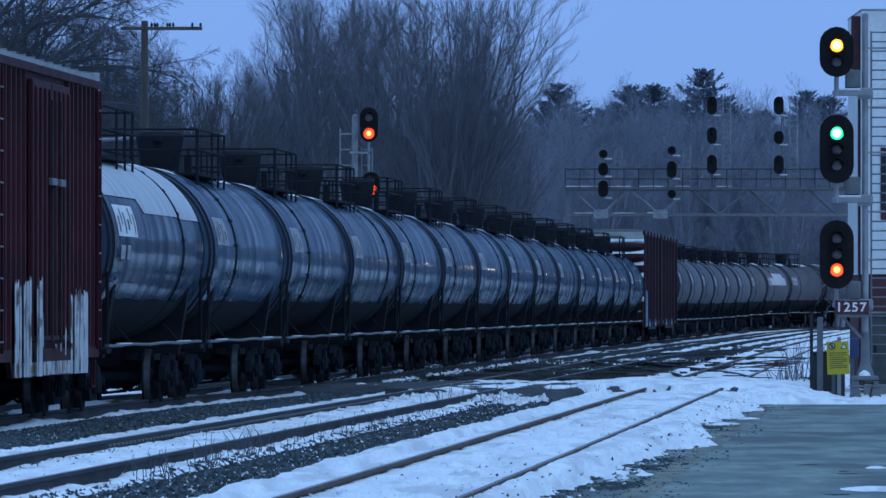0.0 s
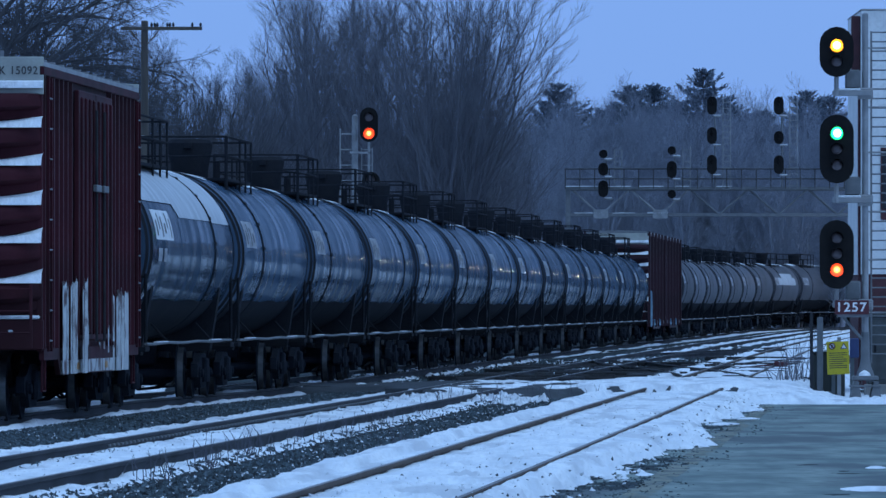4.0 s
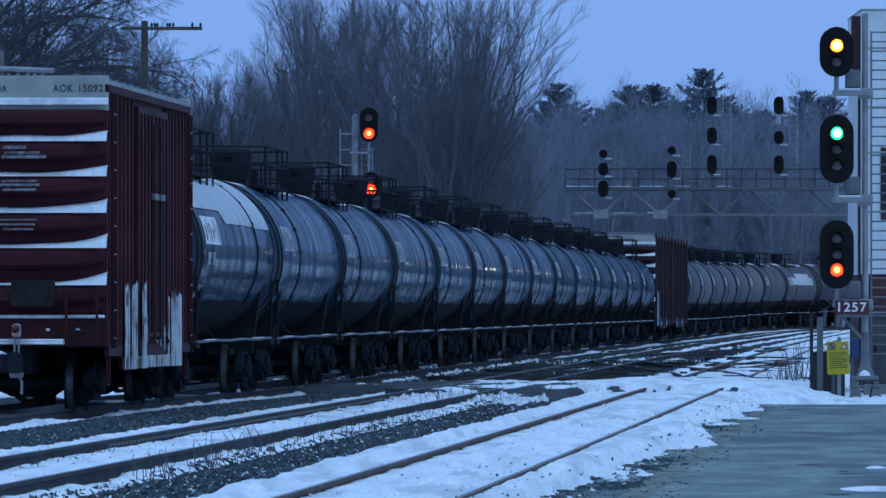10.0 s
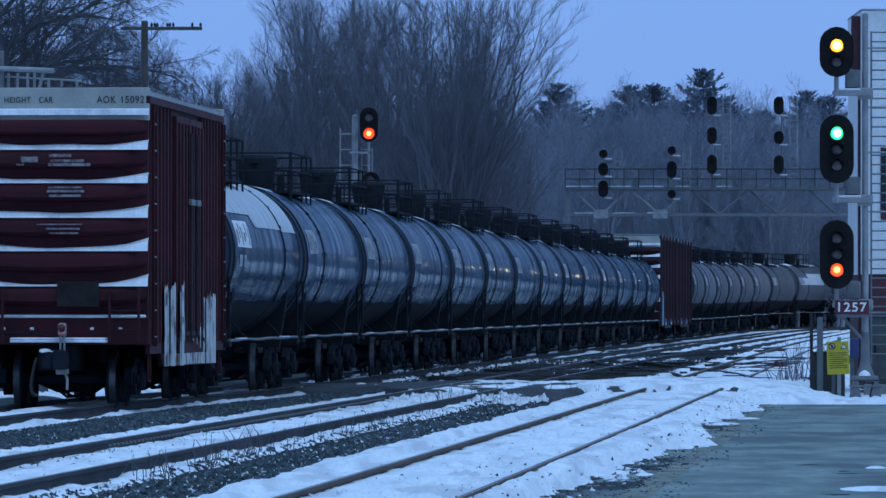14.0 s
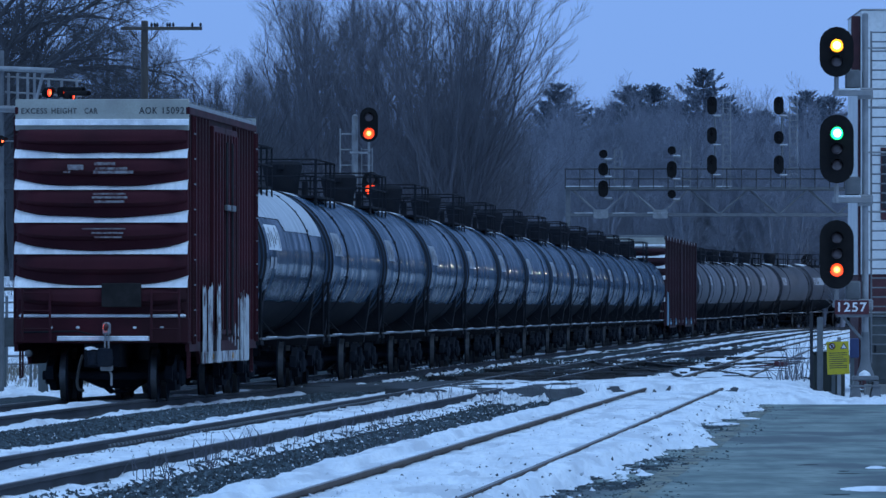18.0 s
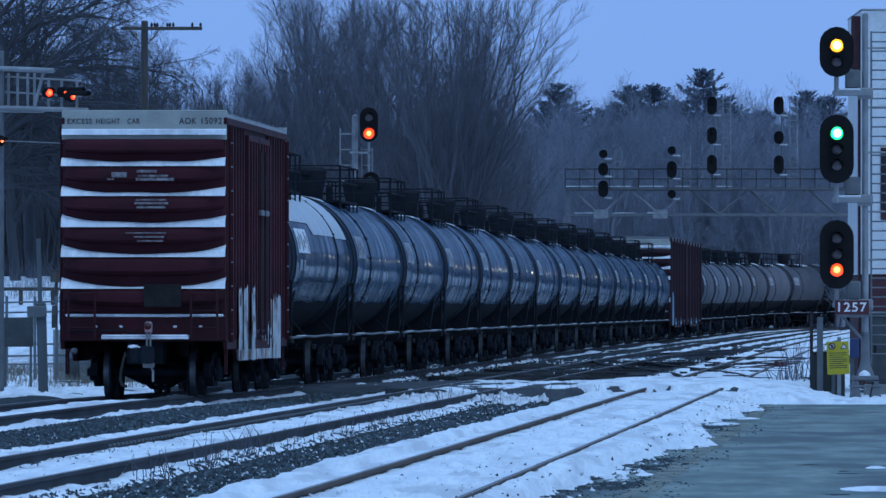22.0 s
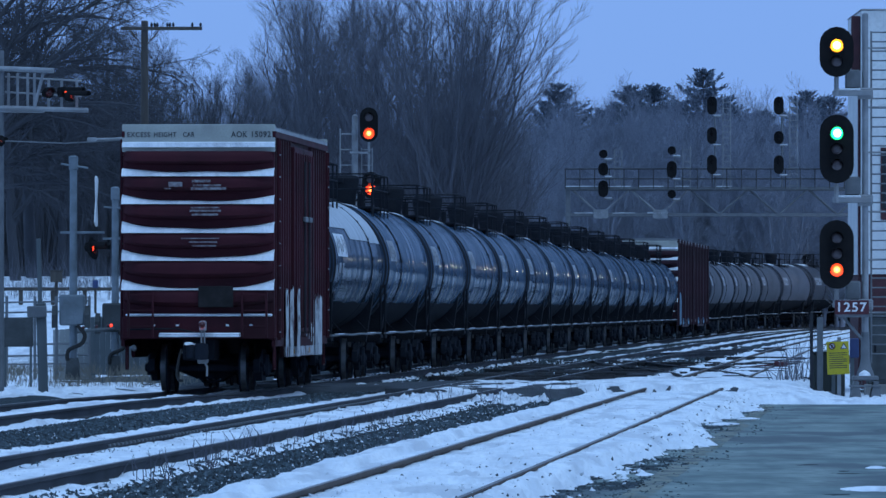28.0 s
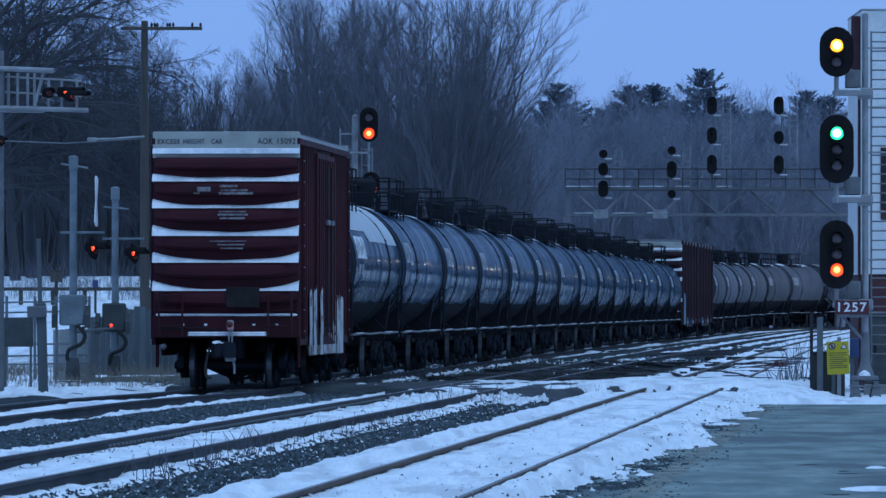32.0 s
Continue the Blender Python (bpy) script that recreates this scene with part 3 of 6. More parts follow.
def slush_top(u, v):
    n = 0.5 * fbm(u * 0.25, v * 1.1, 41) + 0.5 * fbm(u * 0.9, v * 3.4, 43) - 0.5
    cover = -0.10 + 0.085 * smooth_step(3.0, 5.0, v) + 0.035 * smooth_step(6.4, 7.4, v) + 0.06 * smooth_step(8.6, 9.8, v)
    return road_top(u, v) + 0.012 + np.clip(0.40 * n + cover, -0.05, 0.035)


field("road_slush", np.arange(-2.4, 22.3, 0.3), np.arange(-1.6, 11.0, 0.1), slush_top, M["snow"], "patches of trodden snow left on the crossing", "snow",
      cut=lambda u, v, z: z > road_top(u, v) + 0.004)
crossing = thing("level_crossing", "grey level crossing panels laid between the rails with slush", "level crossing", kind="structure")
for (v, z) in TRACKS[:2]:
    for a, b in ((-1.5, -0.86), (-0.66, 0.66), (0.86, 1.5)):
        for u in np.arange(0.6 if v else 9.6, 17, 2.5):
            part("panel", Mesh().box(a, b, 0, 2.46, -0.12, -0.004, 0.012), M["panel"], crossing, m=track_pose(u, v, z + (0.10 if v == 0 else 0)))


# points and closure rails of the crossover beyond the road
def loose_rail(v0, v1, u0, u1):
    rows = []
    for u in np.arange(u0, u1 + 0.1, 4.0):
        t = (u - u0) / (u1 - u0)
        v = v0 + (v1 - v0) * (t * t * (3 - 2 * t))
        x, y, h = on_track(u, v)
        rows.append([(x + a * math.cos(h), y - a * math.sin(h), 0.14 + b) for a, b in RAIL + RAIL[:1]])
    return Mesh().sheet(rows)


turnout = thing("crossover", "crossover rails and switch points half buried in dirty snow", "railway track", kind="structure")
for s in (-0.7525, 0.7525):
    part("rail", loose_rail(8.98 + s, 4.68 + s, 26, 96), M["rail"], turnout)
    part("rail", loose_rail(4.68 + s, 8.98 + s, 110, 190), M["rail"], turnout)
    part("rail", loose_rail(8.98 + s, 13.4 + s, 60, 150), M["rail"], turnout)
for u, v, w in ((30, 9.9, 1.6), (38, 5.2, 1.2), (47, 6.4, 1.5), (60, 7.6, 1.4), (72, 4.0, 1.8), (85, 6.6, 1.2), (52, 9.4, 1.2), (66, 9.9, 1.6)):
    part("switch_rod", Mesh().box(-w, w, -0.12, 0.12, -0.02, 0.12, 0.03), M["tie"], turnout, m=track_pose(u, v, 0.0))
clutter = random.Random(19)
for k in range(46):
    u, v, w = clutter.uniform(25, 112), clutter.uniform(2.6, 10.2), clutter.uniform(0.4, 1.5)
    part("switch_tie", Mesh().box(-w, w, -0.13, 0.13, -0.06, 0.10 + clutter.uniform(-0.04, 0.05), 0.03), M["tie"], turnout, m=track_pose(u, v, 0.0) @ Matrix.Rotation(clutter.gauss(0, 0.12), 4, 'Z'))
for k in range(10):
    u, v = clutter.uniform(26, 80), clutter.uniform(3.4, 9.6)
    part("frog_plate", Mesh().box(-0.35, 0.35, -0.9, 0.9, 0.02, 0.13, 0.03), M["rail"], turnout, m=track_pose(u, v, 0.0) @ Matrix.Rotation(clutter.gauss(0, 0.08), 4, 'Z'))
stand = thing("switch_stand", "low switch stand with a red target beside the track", "switch stand", track_pose(66, 9.75, 0.02))
part("stand", Mesh().box(-0.18, 0.18, -0.15, 0.15, 0, 0.10, 0.02).lathe([(0.1, 0.05), (0.16, 0.04)], "z", 8), M["black"], stand)
part("target", Mesh().lathe([(-0.015, 0.03), (-0.01, 0.085), (0.01, 0.085), (0.015, 0.03)], "y", 18, (0.1, 0, 0.16)).box(0.1, 0.4, -0.02, 0.02, 0.10, 0.22, 0.02), M["red_plate"], stand, "red target")
part("lever", Mesh().tube([(0, 0, 0.14), (-0.45, 0.1, 0.10), (-0.8, 0.15, 0.05)], 0.03, 6), M["red_plate"], stand)

# ---- railway cars: y is the way they move, z = 0 at the rail ----
def wheelset_mesh():
    mb = Mesh()
    for s in (-1, 1):
        x = s * 0.68
        mb.lathe([(x - 0.0 * s, 0.10), (x, 0.38), (x, 0.487) if s > 0 else (x, 0.487), (x + s * 0.03, 0.487), (x + s * 0.035, 0.459), (x + s * 0.135, 0.452),
                  (x + s * 0.135, 0.39), (x + s * 0.09, 0.37), (x + s * 0.07, 0.16), (x + s * 0.14, 0.13), (x + s * 0.14, 0.08)][::s], "x", 28)
    mb.lathe([(-1.15, 0.02), (-1.14, 0.075), (1.14, 0.075), (1.15, 0.02)], "x", 12)
    return mb


def side_frame_mesh(x):
    mb = Mesh()
    prof = [(-1.15, 0.40), (-1.12, 0.62), (-0.8, 0.66), (-0.45, 0.80), (0.45, 0.80), (0.8, 0.66), (1.12, 0.62), (1.15, 0.40), (0.98, 0.36), (0.72, 0.42),
            (0.45, 0.20), (-0.45, 0.20), (-0.72, 0.42), (-0.98, 0.36)]
    mb.prism(prof, x - 0.06, x + 0.06, "x")
    for y in (-0.89, 0.89):
        mb.lathe([(x - 0.10, 0.02), (x - 0.09, 0.11), (x + 0.09, 0.11), (x + 0.10, 0.02)], "x", 12, (0, y, 0.457))
    for y in (-0.16, 0, 0.16):
        mb.lathe([(0.30, 0.06), (0.34, 0.075), (0.52, 0.075), (0.56, 0.06)], "z", 8, (x + (0.1 if x > 0 else -0.1), y, 0))
    return mb


W_MESH = wheelset_mesh().data("wheelset", M["grime"])
W_MESH.materials.append(M["tread"])
for pl in W_MESH.polygons:
    if 0.72 < abs(pl.center.x) < 0.81 and math.hypot(pl.center.y, pl.center.z) > 0.44:
        pl.material_index = 1
SF = [side_frame_mesh(x).data("side_frame", M["grime"]) for x in (-1.0, 1.0)]
BOLSTER = Mesh().box(-1.15, 1.15, -0.2, 0.2, 0.42, 0.72, 0.03).box(-0.3, 0.3, -0.3, 0.3, 0.72, 0.82, 0.03).data("bolster", M["grime"])
COUPLER = Mesh().box(-0.10, 0.10, 0.0, 0.62, 0.80, 0.98, 0.03).lathe([(0.76, 0.02), (0.77, 0.10), (1.0, 0.11), (1.02, 0.02)], "z", 14, (0.07, 0.64, 0)).lathe([(0.73, 0.02), (0.74, 0.12), (0.86, 0.14), (1.03, 0.12), (1.05, 0.02)], "z", 14, (-0.12, 0.70, 0)).box(-0.22, 0.16, 0.44, 0.62, 0.78, 1.0, 0.06).data("coupler", M["grime"])
HOSE = Mesh().hose([(0.3, 0.25, 0.92), (0.34, 0.36, 0.72), (0.36, 0.5, 0.5), (0.32, 0.62, 0.36), (0.24, 0.72, 0.34)], 0.028, 6).data("air_hose", M["rubber"])
RIGGING = [Mesh().prism([(-0.66, 0.62), (-0.66, 0.44), (-0.2, 0.24), (0.2, 0.24), (0.66, 0.44), (0.66, 0.62)], y - 0.07, y + 0.07, "y").tube([(-0.2, y, 0.3), (-0.05, y, 0.17), (0.25, y, 0.2), (0.5, y, 0.36)], 0.03, 6).data("brake_beam", M["grime"]) for y in (-0.36, 0.36)]
WHEELS = []


def trucks(car, y, turning):
    for yy in (-y, y):
        t = part("truck", BOLSTER, None, car, "grimy cast steel truck", m=pose(0, yy, 0.115))
        for me in SF:
            part("side_frame", me, None, t)
        for me in RIGGING:
            part("brake_beam", me, None, t)
        for a in (-0.89, 0.89):
            w = part("wheelset", W_MESH, None, t, m=pose(0, a, 0.457))
            w["label"] = "steel wheelset with bright worn treads"
            if turning:
                WHEELS.append((w, a))


def car_ends(car, half):
    for s in (-1, 1):
        m = pose(0, s * half, 0, 0, 0, 0 if s > 0 else 180)
        part("coupler", COUPLER, None, car, m=m)
        part("air_hose", HOSE, None, car, m=m)


HALF = 9.05


def tank_profile(r, half, dish):
    p = [(-half - dish, 0.05)]
    for i in range(1, 9):
        a = math.pi / 2 * i / 8
        p.append((-half - dish * math.cos(a), r * math.sin(a)))
    p += [(-half + (2 * half) * k / 8, r) for k in range(1, 8)]
    p += [(-a, b) for a, b in p[:9][::-1]]
    return p


def tank_car(paint, label, turning=False, frost=False, ring=4.0, TANK_R=1.50, TANK_Z=2.66, stencil="stencil_dim"):
    car = thing("tank_car", label, "tank car", group="tank cars of the train")
    tank = part("tank", Mesh().lathe(tank_profile(TANK_R, 7.95, 0.72), "y", 56, (0, 0, TANK_Z)), paint, car, smooth=60)
    for y, r, w in ((ring - 0.13, 0.012, 0.025), (ring + 0.10, 0.012, 0.025)):
        part("jacket_band", Mesh().lathe([(y, TANK_R - 0.02), (y, TANK_R + r), (y + w, TANK_R + r), (y + w, TANK_R - 0.02)], "y", 56, (0, 0, TANK_Z)), M["black"], tank)
    for y in (-2.6, 1.1):
        part("weld_seam", Mesh().lathe([(y, TANK_R - 0.01), (y + 0.01, TANK_R + 0.004), (y + 0.05, TANK_R + 0.004), (y + 0.06, TANK_R - 0.01)], "y", 56, (0, 0, TANK_Z)), paint, tank)
    for k in range(9):
        a = -0.5 + k * 0.3
        part("band_clip", Mesh().box(-0.02, 0.02, ring - 0.14, ring + 0.14, -0.03, 0.03, 0.01, pose(0, 0, TANK_Z) @ Matrix.Rotation(-a, 4, 'Y') @ pose(TANK_R + 0.012, 0, 0)), M["black"], tank)
    for sgn in (-1, 1):
        hd = [(sgn * (7.93 + 0.745 * math.cos(a)), (TANK_R + 0.006) * math.sin(a)) for a in np.linspace(0.05, math.pi / 2, 12)]
        part("tank_head", Mesh().lathe(hd if sgn < 0 else hd[::-1], "y", 56, (0, 0, TANK_Z)), M["black"], tank, "black dished tank head", smooth=60)
    for y in (-7.95, 7.95):
        part("head_seam", Mesh().lathe([(y - 0.03, TANK_R - 0.02), (y - 0.03, TANK_R + 0.010), (y + 0.03, TANK_R + 0.010), (y + 0.03, TANK_R - 0.02)], "y", 56, (0, 0, TANK_Z)), M["black"], tank)
    for y in (-6.55, 6.55):
        part("saddle", Mesh().prism([(-1.2, 0.95), (1.2, 0.95), (1.38, 2.1), (1.1, 1.62), (0.6, 1.26), (0, 1.14), (-0.6, 1.26), (-1.1, 1.62), (-1.38, 2.1)], y - 0.2, y + 0.2, "y"), M["black"], car)
        part("stub_sill", Mesh().box(-0.28, 0.28, y - 1.9 if y < 0 else y - 0.6, y + 0.6 if y < 0 else y + 1.9, 0.72, 1.12, 0.02), M["black"], car)
        e = -8.25 if y < 0 else 8.25
        part("end_platform", Mesh().box(-1.45, 1.45, e - 0.35, e + 0.35, 1.02, 1.10, 0.01), M["black"], car)
        for x in (-1.42, 1.42):
            part("end_post", Mesh().tube([(x, e, 1.08), (x, e, 2.25)], 0.03, 6), M["black"], car)
        part("end_rail", Mesh().tube([(-1.42, e, 2.2), (1.42, e, 2.2)], 0.022, 6), M["black"], car)
    for x in (-1.42, 1.42):
        part("side_rail", Mesh().tube([(x, y, 1.14 + 0.008 * math.sin(y * 1.1)) for y in np.linspace(-8.3, 8.3, 18)], 0.026, 6), M["galv_dark"], car, "snow-dusted side handrail")
        for y in (-5.6, 4.9):
            part("rail_snow", Mesh().box(x - 0.03, x + 0.03, y - 0.9, y + 1.1, 1.152, 1.172, 0.006), M["snow"], car)
        for y in (-4.2, 4.2):
            part("rail_bracket", Mesh().tube([(x, y, 1.14), (x * 0.8, y, 1.45)], 0.02, 5), M["black"], car)
    part("bottom_outlet", Mesh().lathe([(0.62, 0.16), (0.66, 0.24), (1.0, 0.24), (1.24, 0.3)], "z", 14), M["black"], car)
    # the walkway on top, with its rails and the fittings housing
    top = TANK_Z + TANK_R
    for x in (-0.86, 0.3):
        part("top_platform", Mesh().box(x, x + 0.56, -4.0, 1.8, top - 0.12, top - 0.06, 0.01), M["black"], car)
    h = part("fittings_housing", Mesh().lathe([(top - 0.15, 0.32), (top + 0.2, 0.36), (top + 0.56, 0.43), (top + 0.64, 0.43), (top + 0.71, 0.37), (top + 0.73, 0.05)], "z", 24, (-0.08, -0.9, 0)), M["black"], car, "black round fittings housing")
    part("cover_hinge", Mesh().box(-0.16, 0.0, -1.40, -1.30, top + 0.52, top + 0.66, 0.02), M["black"], h)
    part("vent_pipe", Mesh().tube([(0.3, 0.6, top - 0.1), (0.3, 0.6, top + 0.3)], 0.07, 10), M["black"], car)
    for x in (-0.86, 0.86):
        for y, r in ((-4.0, 0.034), (-0.9, 0.022), (0.5, 0.022), (1.8, 0.022)):
            part("railing_post", Mesh().tube([(x, y, top - 0.30), (x, y, top + 0.70)], r, 6), M["black"], car)
        for z in (0.34, 0.70):
            part("railing", Mesh().tube([(x, -4.0, top + z), (x, 1.8, top + z)], 0.020, 6), M["black"], car)
    for y in (-4.0, 1.8):
        for z in (0.34, 0.70):
            part("railing", Mesh().tube([(-0.86, y, top + z), (0.86, y, top + z)], 0.020, 6), M["black"], car)
    def on_shell(y, a, out=0.006):
        return ((TANK_R + out) * math.cos(a), y, TANK_Z + (TANK_R + out) * math.sin(a))
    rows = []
    # black sheet below the flanks: the shell's underside shade put into colour
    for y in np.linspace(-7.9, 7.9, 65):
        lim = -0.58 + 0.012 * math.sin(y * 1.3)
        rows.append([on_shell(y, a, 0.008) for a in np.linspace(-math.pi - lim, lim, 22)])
    part("belly", Mesh().sheet(rows[::-1]), M["black"], tank, "black sheet that paints in the shell's underside shade")
    # white stencil block with dark bars
    pan = Mesh().sheet([[on_shell(y, a) for a in np.linspace(0.09, 0.42, 7)] for y in (-7.2, -4.1 if frost else -4.9)][::-1])
    p = part("stencil_panel", pan, M[stencil], car, "white unreadable stencil block")
    for y, a, b, wd in ((-6.95, 0.13, 0.30, 0.22), (-6.45, 0.20, 0.38, 0.16), (-6.0, 0.12, 0.34, 0.2), (-5.5, 0.16, 0.27, 0.25), (-5.0, 0.22, 0.39, 0.18), (-4.5, 0.12, 0.33, 0.16))[:6 if frost else 4]:
        part("stencil_bar", Mesh().sheet([[on_shell(yy, c, 0.010) for c in np.linspace(a, b, 4)] for yy in (y, y + wd)][::-1]), M["dark_text"], p)
    for y, wd in ((-6.9, 0.7), (-5.9, 0.5)) if frost else ():
        part("small_stencil", Mesh().sheet([[on_shell(yy, c, 0.010) for c in np.linspace(-0.14, 0.0, 4)] for yy in (y, y + wd)][::-1]), M["stencil_dim"], p)
    if frost:
        rows = []
        for y in np.linspace(-7.7, ring - 0.2, 28):
            lim = 0.52 if y < -2.3 else 0.36
            rows.append([on_shell(y, a, 0.012) for a in np.linspace(lim, 1.75, 18)])
        part("frost", Mesh().sheet(rows[::-1]), M["frost"], tank, "thin snow frozen on the shell")
        rows = [[on_shell(y, a, 0.012) for a in np.linspace(0.34, 1.6, 18)] for y in np.linspace(ring + 0.2, 7.65, 10)]
        part("frost", Mesh().sheet(rows[::-1]), M["frost"], tank, "thin snow frozen on the shell")
    crest_rnd = random.Random(int(ring * 10) + 77)
    for y0, y1 in ((-7.5, -4.3), (2.2, 7.3)):
        rows = []
        for y in np.linspace(y0, y1, 15):
            lim = 1.22 + crest_rnd.uniform(-0.10, 0.14)
            rows.append([on_shell(y, a, 0.016) for a in np.linspace(lim, 1.85, 8)])
        part("top_snow", Mesh().sheet(rows[::-1]), M["snow"], tank, "thin snow lying along the crest of the shell")
    trucks(car, 6.7, turning)
    car_ends(car, 8.35)
    return car


M["placard"] = surface("dull_placard_board", (0.030, 0.028, 0.028), (0.020, 0.019, 0.019), 5, 0.85, fine=20, spec=0.1)
M["faded_white"] = surface("faded_white_stencil", (0.26, 0.25, 0.26), (0.085, 0.035, 0.038), 14, 0.6, fine=60)
M["stencil_dim"] = surface("worn_stencil", (0.36, 0.37, 0.39), (0.20, 0.21, 0.23), 5, 0.6, fine=25, stretch=(1, 0.2, 1))
M["stencil"] = surface("white_stencil", (0.80, 0.81, 0.82), (0.66, 0.67, 0.68), 4, 0.5, fine=20)
M["frost"] = surface("frosted_shell", (0.50, 0.53, 0.56), (0.36, 0.39, 0.42), 1.0, 0.5, fine=10, stretch=(1, 2, 1))


def boxcar(half, label, white=True, turning=True, H1=5.09, doors=True):
    car = thing("boxcar", label, "boxcar", group="boxcars of the train")
    w = 1.43
    H0 = 1.12
    paint = M["maroon"] if white else M["maroon_dark"]
    body = part("body", Mesh().box(-w + 0.05, w - 0.05, -half + 0.06, half - 0.06, H0, H1, 0.02), paint, car, "dark maroon boxcar body")
    # roof: shallow ridge with seams and an eave rail
    roof = part("roof", Mesh().prism([(-w - 0.02, H1 - 0.06), (w + 0.02, H1 - 0.06), (w + 0.02, H1 + 0.02), (0, H1 + 0.06), (-w - 0.02, H1 + 0.02)], -half + 0.04, half - 0.04, "y"), M["galv"] if white else M["galv_dark"], car, "snowy galvanized roof")
    for y in np.linspace(-half + 0.6, half - 0.6, 12):
        part("roof_seam", Mesh().prism([(-w, H1 + 0.02), (w, H1 + 0.02), (w, H1 + 0.06), (0, H1 + 0.09), (-w, H1 + 0.06)], y - 0.03, y + 0.03, "y"), M["galv"], roof)
    for x in (-1, 1):
        part("eave_rail", Mesh().box(x * w - 0.03, x * w + 0.03, -half, half, H1 - 0.16, H1 - 0.04, 0.01), paint, roof)
        # vertical ribs, leaving the doorway clear
        post = Mesh().prism([(x * (w - 0.05), -0.09), (x * (w - 0.05), 0.09), (x * (w + 0.02), 0.05), (x * (w + 0.02), -0.05)], H0, H1 - 0.14, "z").data("side_post", paint)
        if not doors:
            rib = Mesh().prism([(x * (w - 0.05), -0.2), (x * (w - 0.05), 0.2), (x * (w + 0.10), 0.12), (x * (w + 0.10), -0.12)], 0.86, H1 + 0.04, "z").data("side_post", paint)
            for y in np.linspace(-half + 0.25, half - 0.25, 6):
                part("side_post", rib, None, body, m=pose(0, y, 0))
        for y in list(np.arange(-half + 0.3, -2.6, 0.62)) + list(np.arange(2.7, half - 0.2, 0.62)) if doors else ():
            part("side_post", post, None, body, m=pose(0, y, 0))
        for y0, y1 in ((-2.5, -0.03), (0.03, 2.5)) if doors else ():
            d = part("door", Mesh().box(x * (w + 0.01) - 0.04, x * (w + 0.01) + 0.04, y0, y1, H0 + 0.12, H1 - 0.25, 0.015), paint, car)
            for k in range(4):
                yy = y0 + 0.3 + k * 0.6
                part("door_rib", Mesh().box(x * (w + 0.06) - 0.03, x * (w + 0.06) + 0.03, yy - 0.08, yy + 0.08, H0 + 0.2, H1 - 0.35, 0.02), paint, d)
            yr = y1 - 0.55 if y0 < 0 else y0 + 0.55
            part("lock_rod", Mesh().tube([(x * (w + 0.12), yr, H0 + 0.1), (x * (w + 0.12), yr, H1 - 0.5)], 0.022, 6), M["rail"], d)
            part("lock_handle", Mesh().box(x * (w + 0.13) - 0.03, x * (w + 0.13) + 0.03, yr - 0.35, yr + 0.35, 3.40, 3.50, 0.01), M["galv_dark"], d)
        part("side_sill", Mesh().prism([(-half + 0.1, H0 + 0.02), (half - 0.1, H0 + 0.02), (half - 0.1, 0.98), (5.1, 0.98), (4.85, 0.76), (-4.85, 0.76), (-5.1, 0.98), (-half + 0.1, 0.98)], x * w - 0.05, x * w + 0.02, "x"), paint, car)
        if white:
            part("sill_patch", Mesh().box(x * (w + 0.025) - 0.004, x * (w + 0.025) + 0.004, -4.8, 4.8, 0.775, 0.96, 0.002), M["worn_white"], car, "worn white stripe along the sill")
            for q in (-2.6, 1.6):
                part("reflector", Mesh().box(x * (w + 0.033) - 0.004, x * (w + 0.033) + 0.004, q, q + 0.35, 0.82, 0.92, 0.002), M["amber"], car, "small amber reflector")
            rnd = random.Random(12)
            y = -4.85
            while y < 4.8:
                wd = rnd.uniform(0.16, 0.34)
                gap = -1.7 < y < 2.6
                if not gap or rnd.random() < 0.3:
                    hi = (2.05 if y < 0 else 1.95) + rnd.uniform(-0.10, 0.07) - (rnd.uniform(0.2, 0.9) if gap else 0)
                    lo = 0.765 if not gap else rnd.uniform(1.0, 1.25)
                    rows = []
                    for q in np.linspace(y, y + wd, 7):
                        out = (w + 0.078 if -2.5 < q < 2.5 else w + 0.034) + 0.022 * (math.sin(q * 10.13) > 0)
                        rows.append([(x * out, q, zz) for zz in (lo, 0.5 * (lo + hi), hi + rnd.uniform(-0.06, 0.05))])
                    part("white_patch", Mesh().sheet(rows), M["worn_white"], car, "worn white paint patch with flaking edges")
                y += wd + rnd.uniform(0.01, 0.07)
    # corrugated ends
    for s in (-1, 1):
        m = pose(0, 0, 0) if s < 0 else pose(0, 0, 0, 0, 0, 180)
        yb = -half + 0.06
        tops = [4.66, 4.19, 3.665, 3.12, 2.595, 2.04]
        bots = [4.325, 3.775, 3.255, 2.70, 2.12, 1.60]
        flare = [0.03, 0.075, 0.10, 0.125, 0.13, 0.10]
        for zt, zb, fl in zip(tops, bots, flare):
            xs = np.linspace(-1.425, 1.425, 17)
            rows = []
            for x in xs:
                q = abs(x) / 1.425
                b = zb - 0.035 + (fl + 0.035) * q ** 3
                d = 0.30 * (1 - q ** 10)
                prof = [(yb, zt + 0.02), (yb - d * 0.85, zt), (yb - d, zt - 0.05)]
                for f in (0.2, 0.42, 0.47, 0.52, 0.57, 0.62, 0.8, 1.0):
                    t = min(1, max(0, (f - 0.42) / 0.20))
                    prof.append((yb - d * (1 - 0.85 * t * t * (3 - 2 * t)) - 0.012, zt - 0.05 + (b - zt + 0.05) * f))
                prof += [(yb, b - 0.01)]
                rows.append([(x, y, z) for y, z in prof])
            part("end_rib", Mesh().sheet(rows), paint, body, m=m)
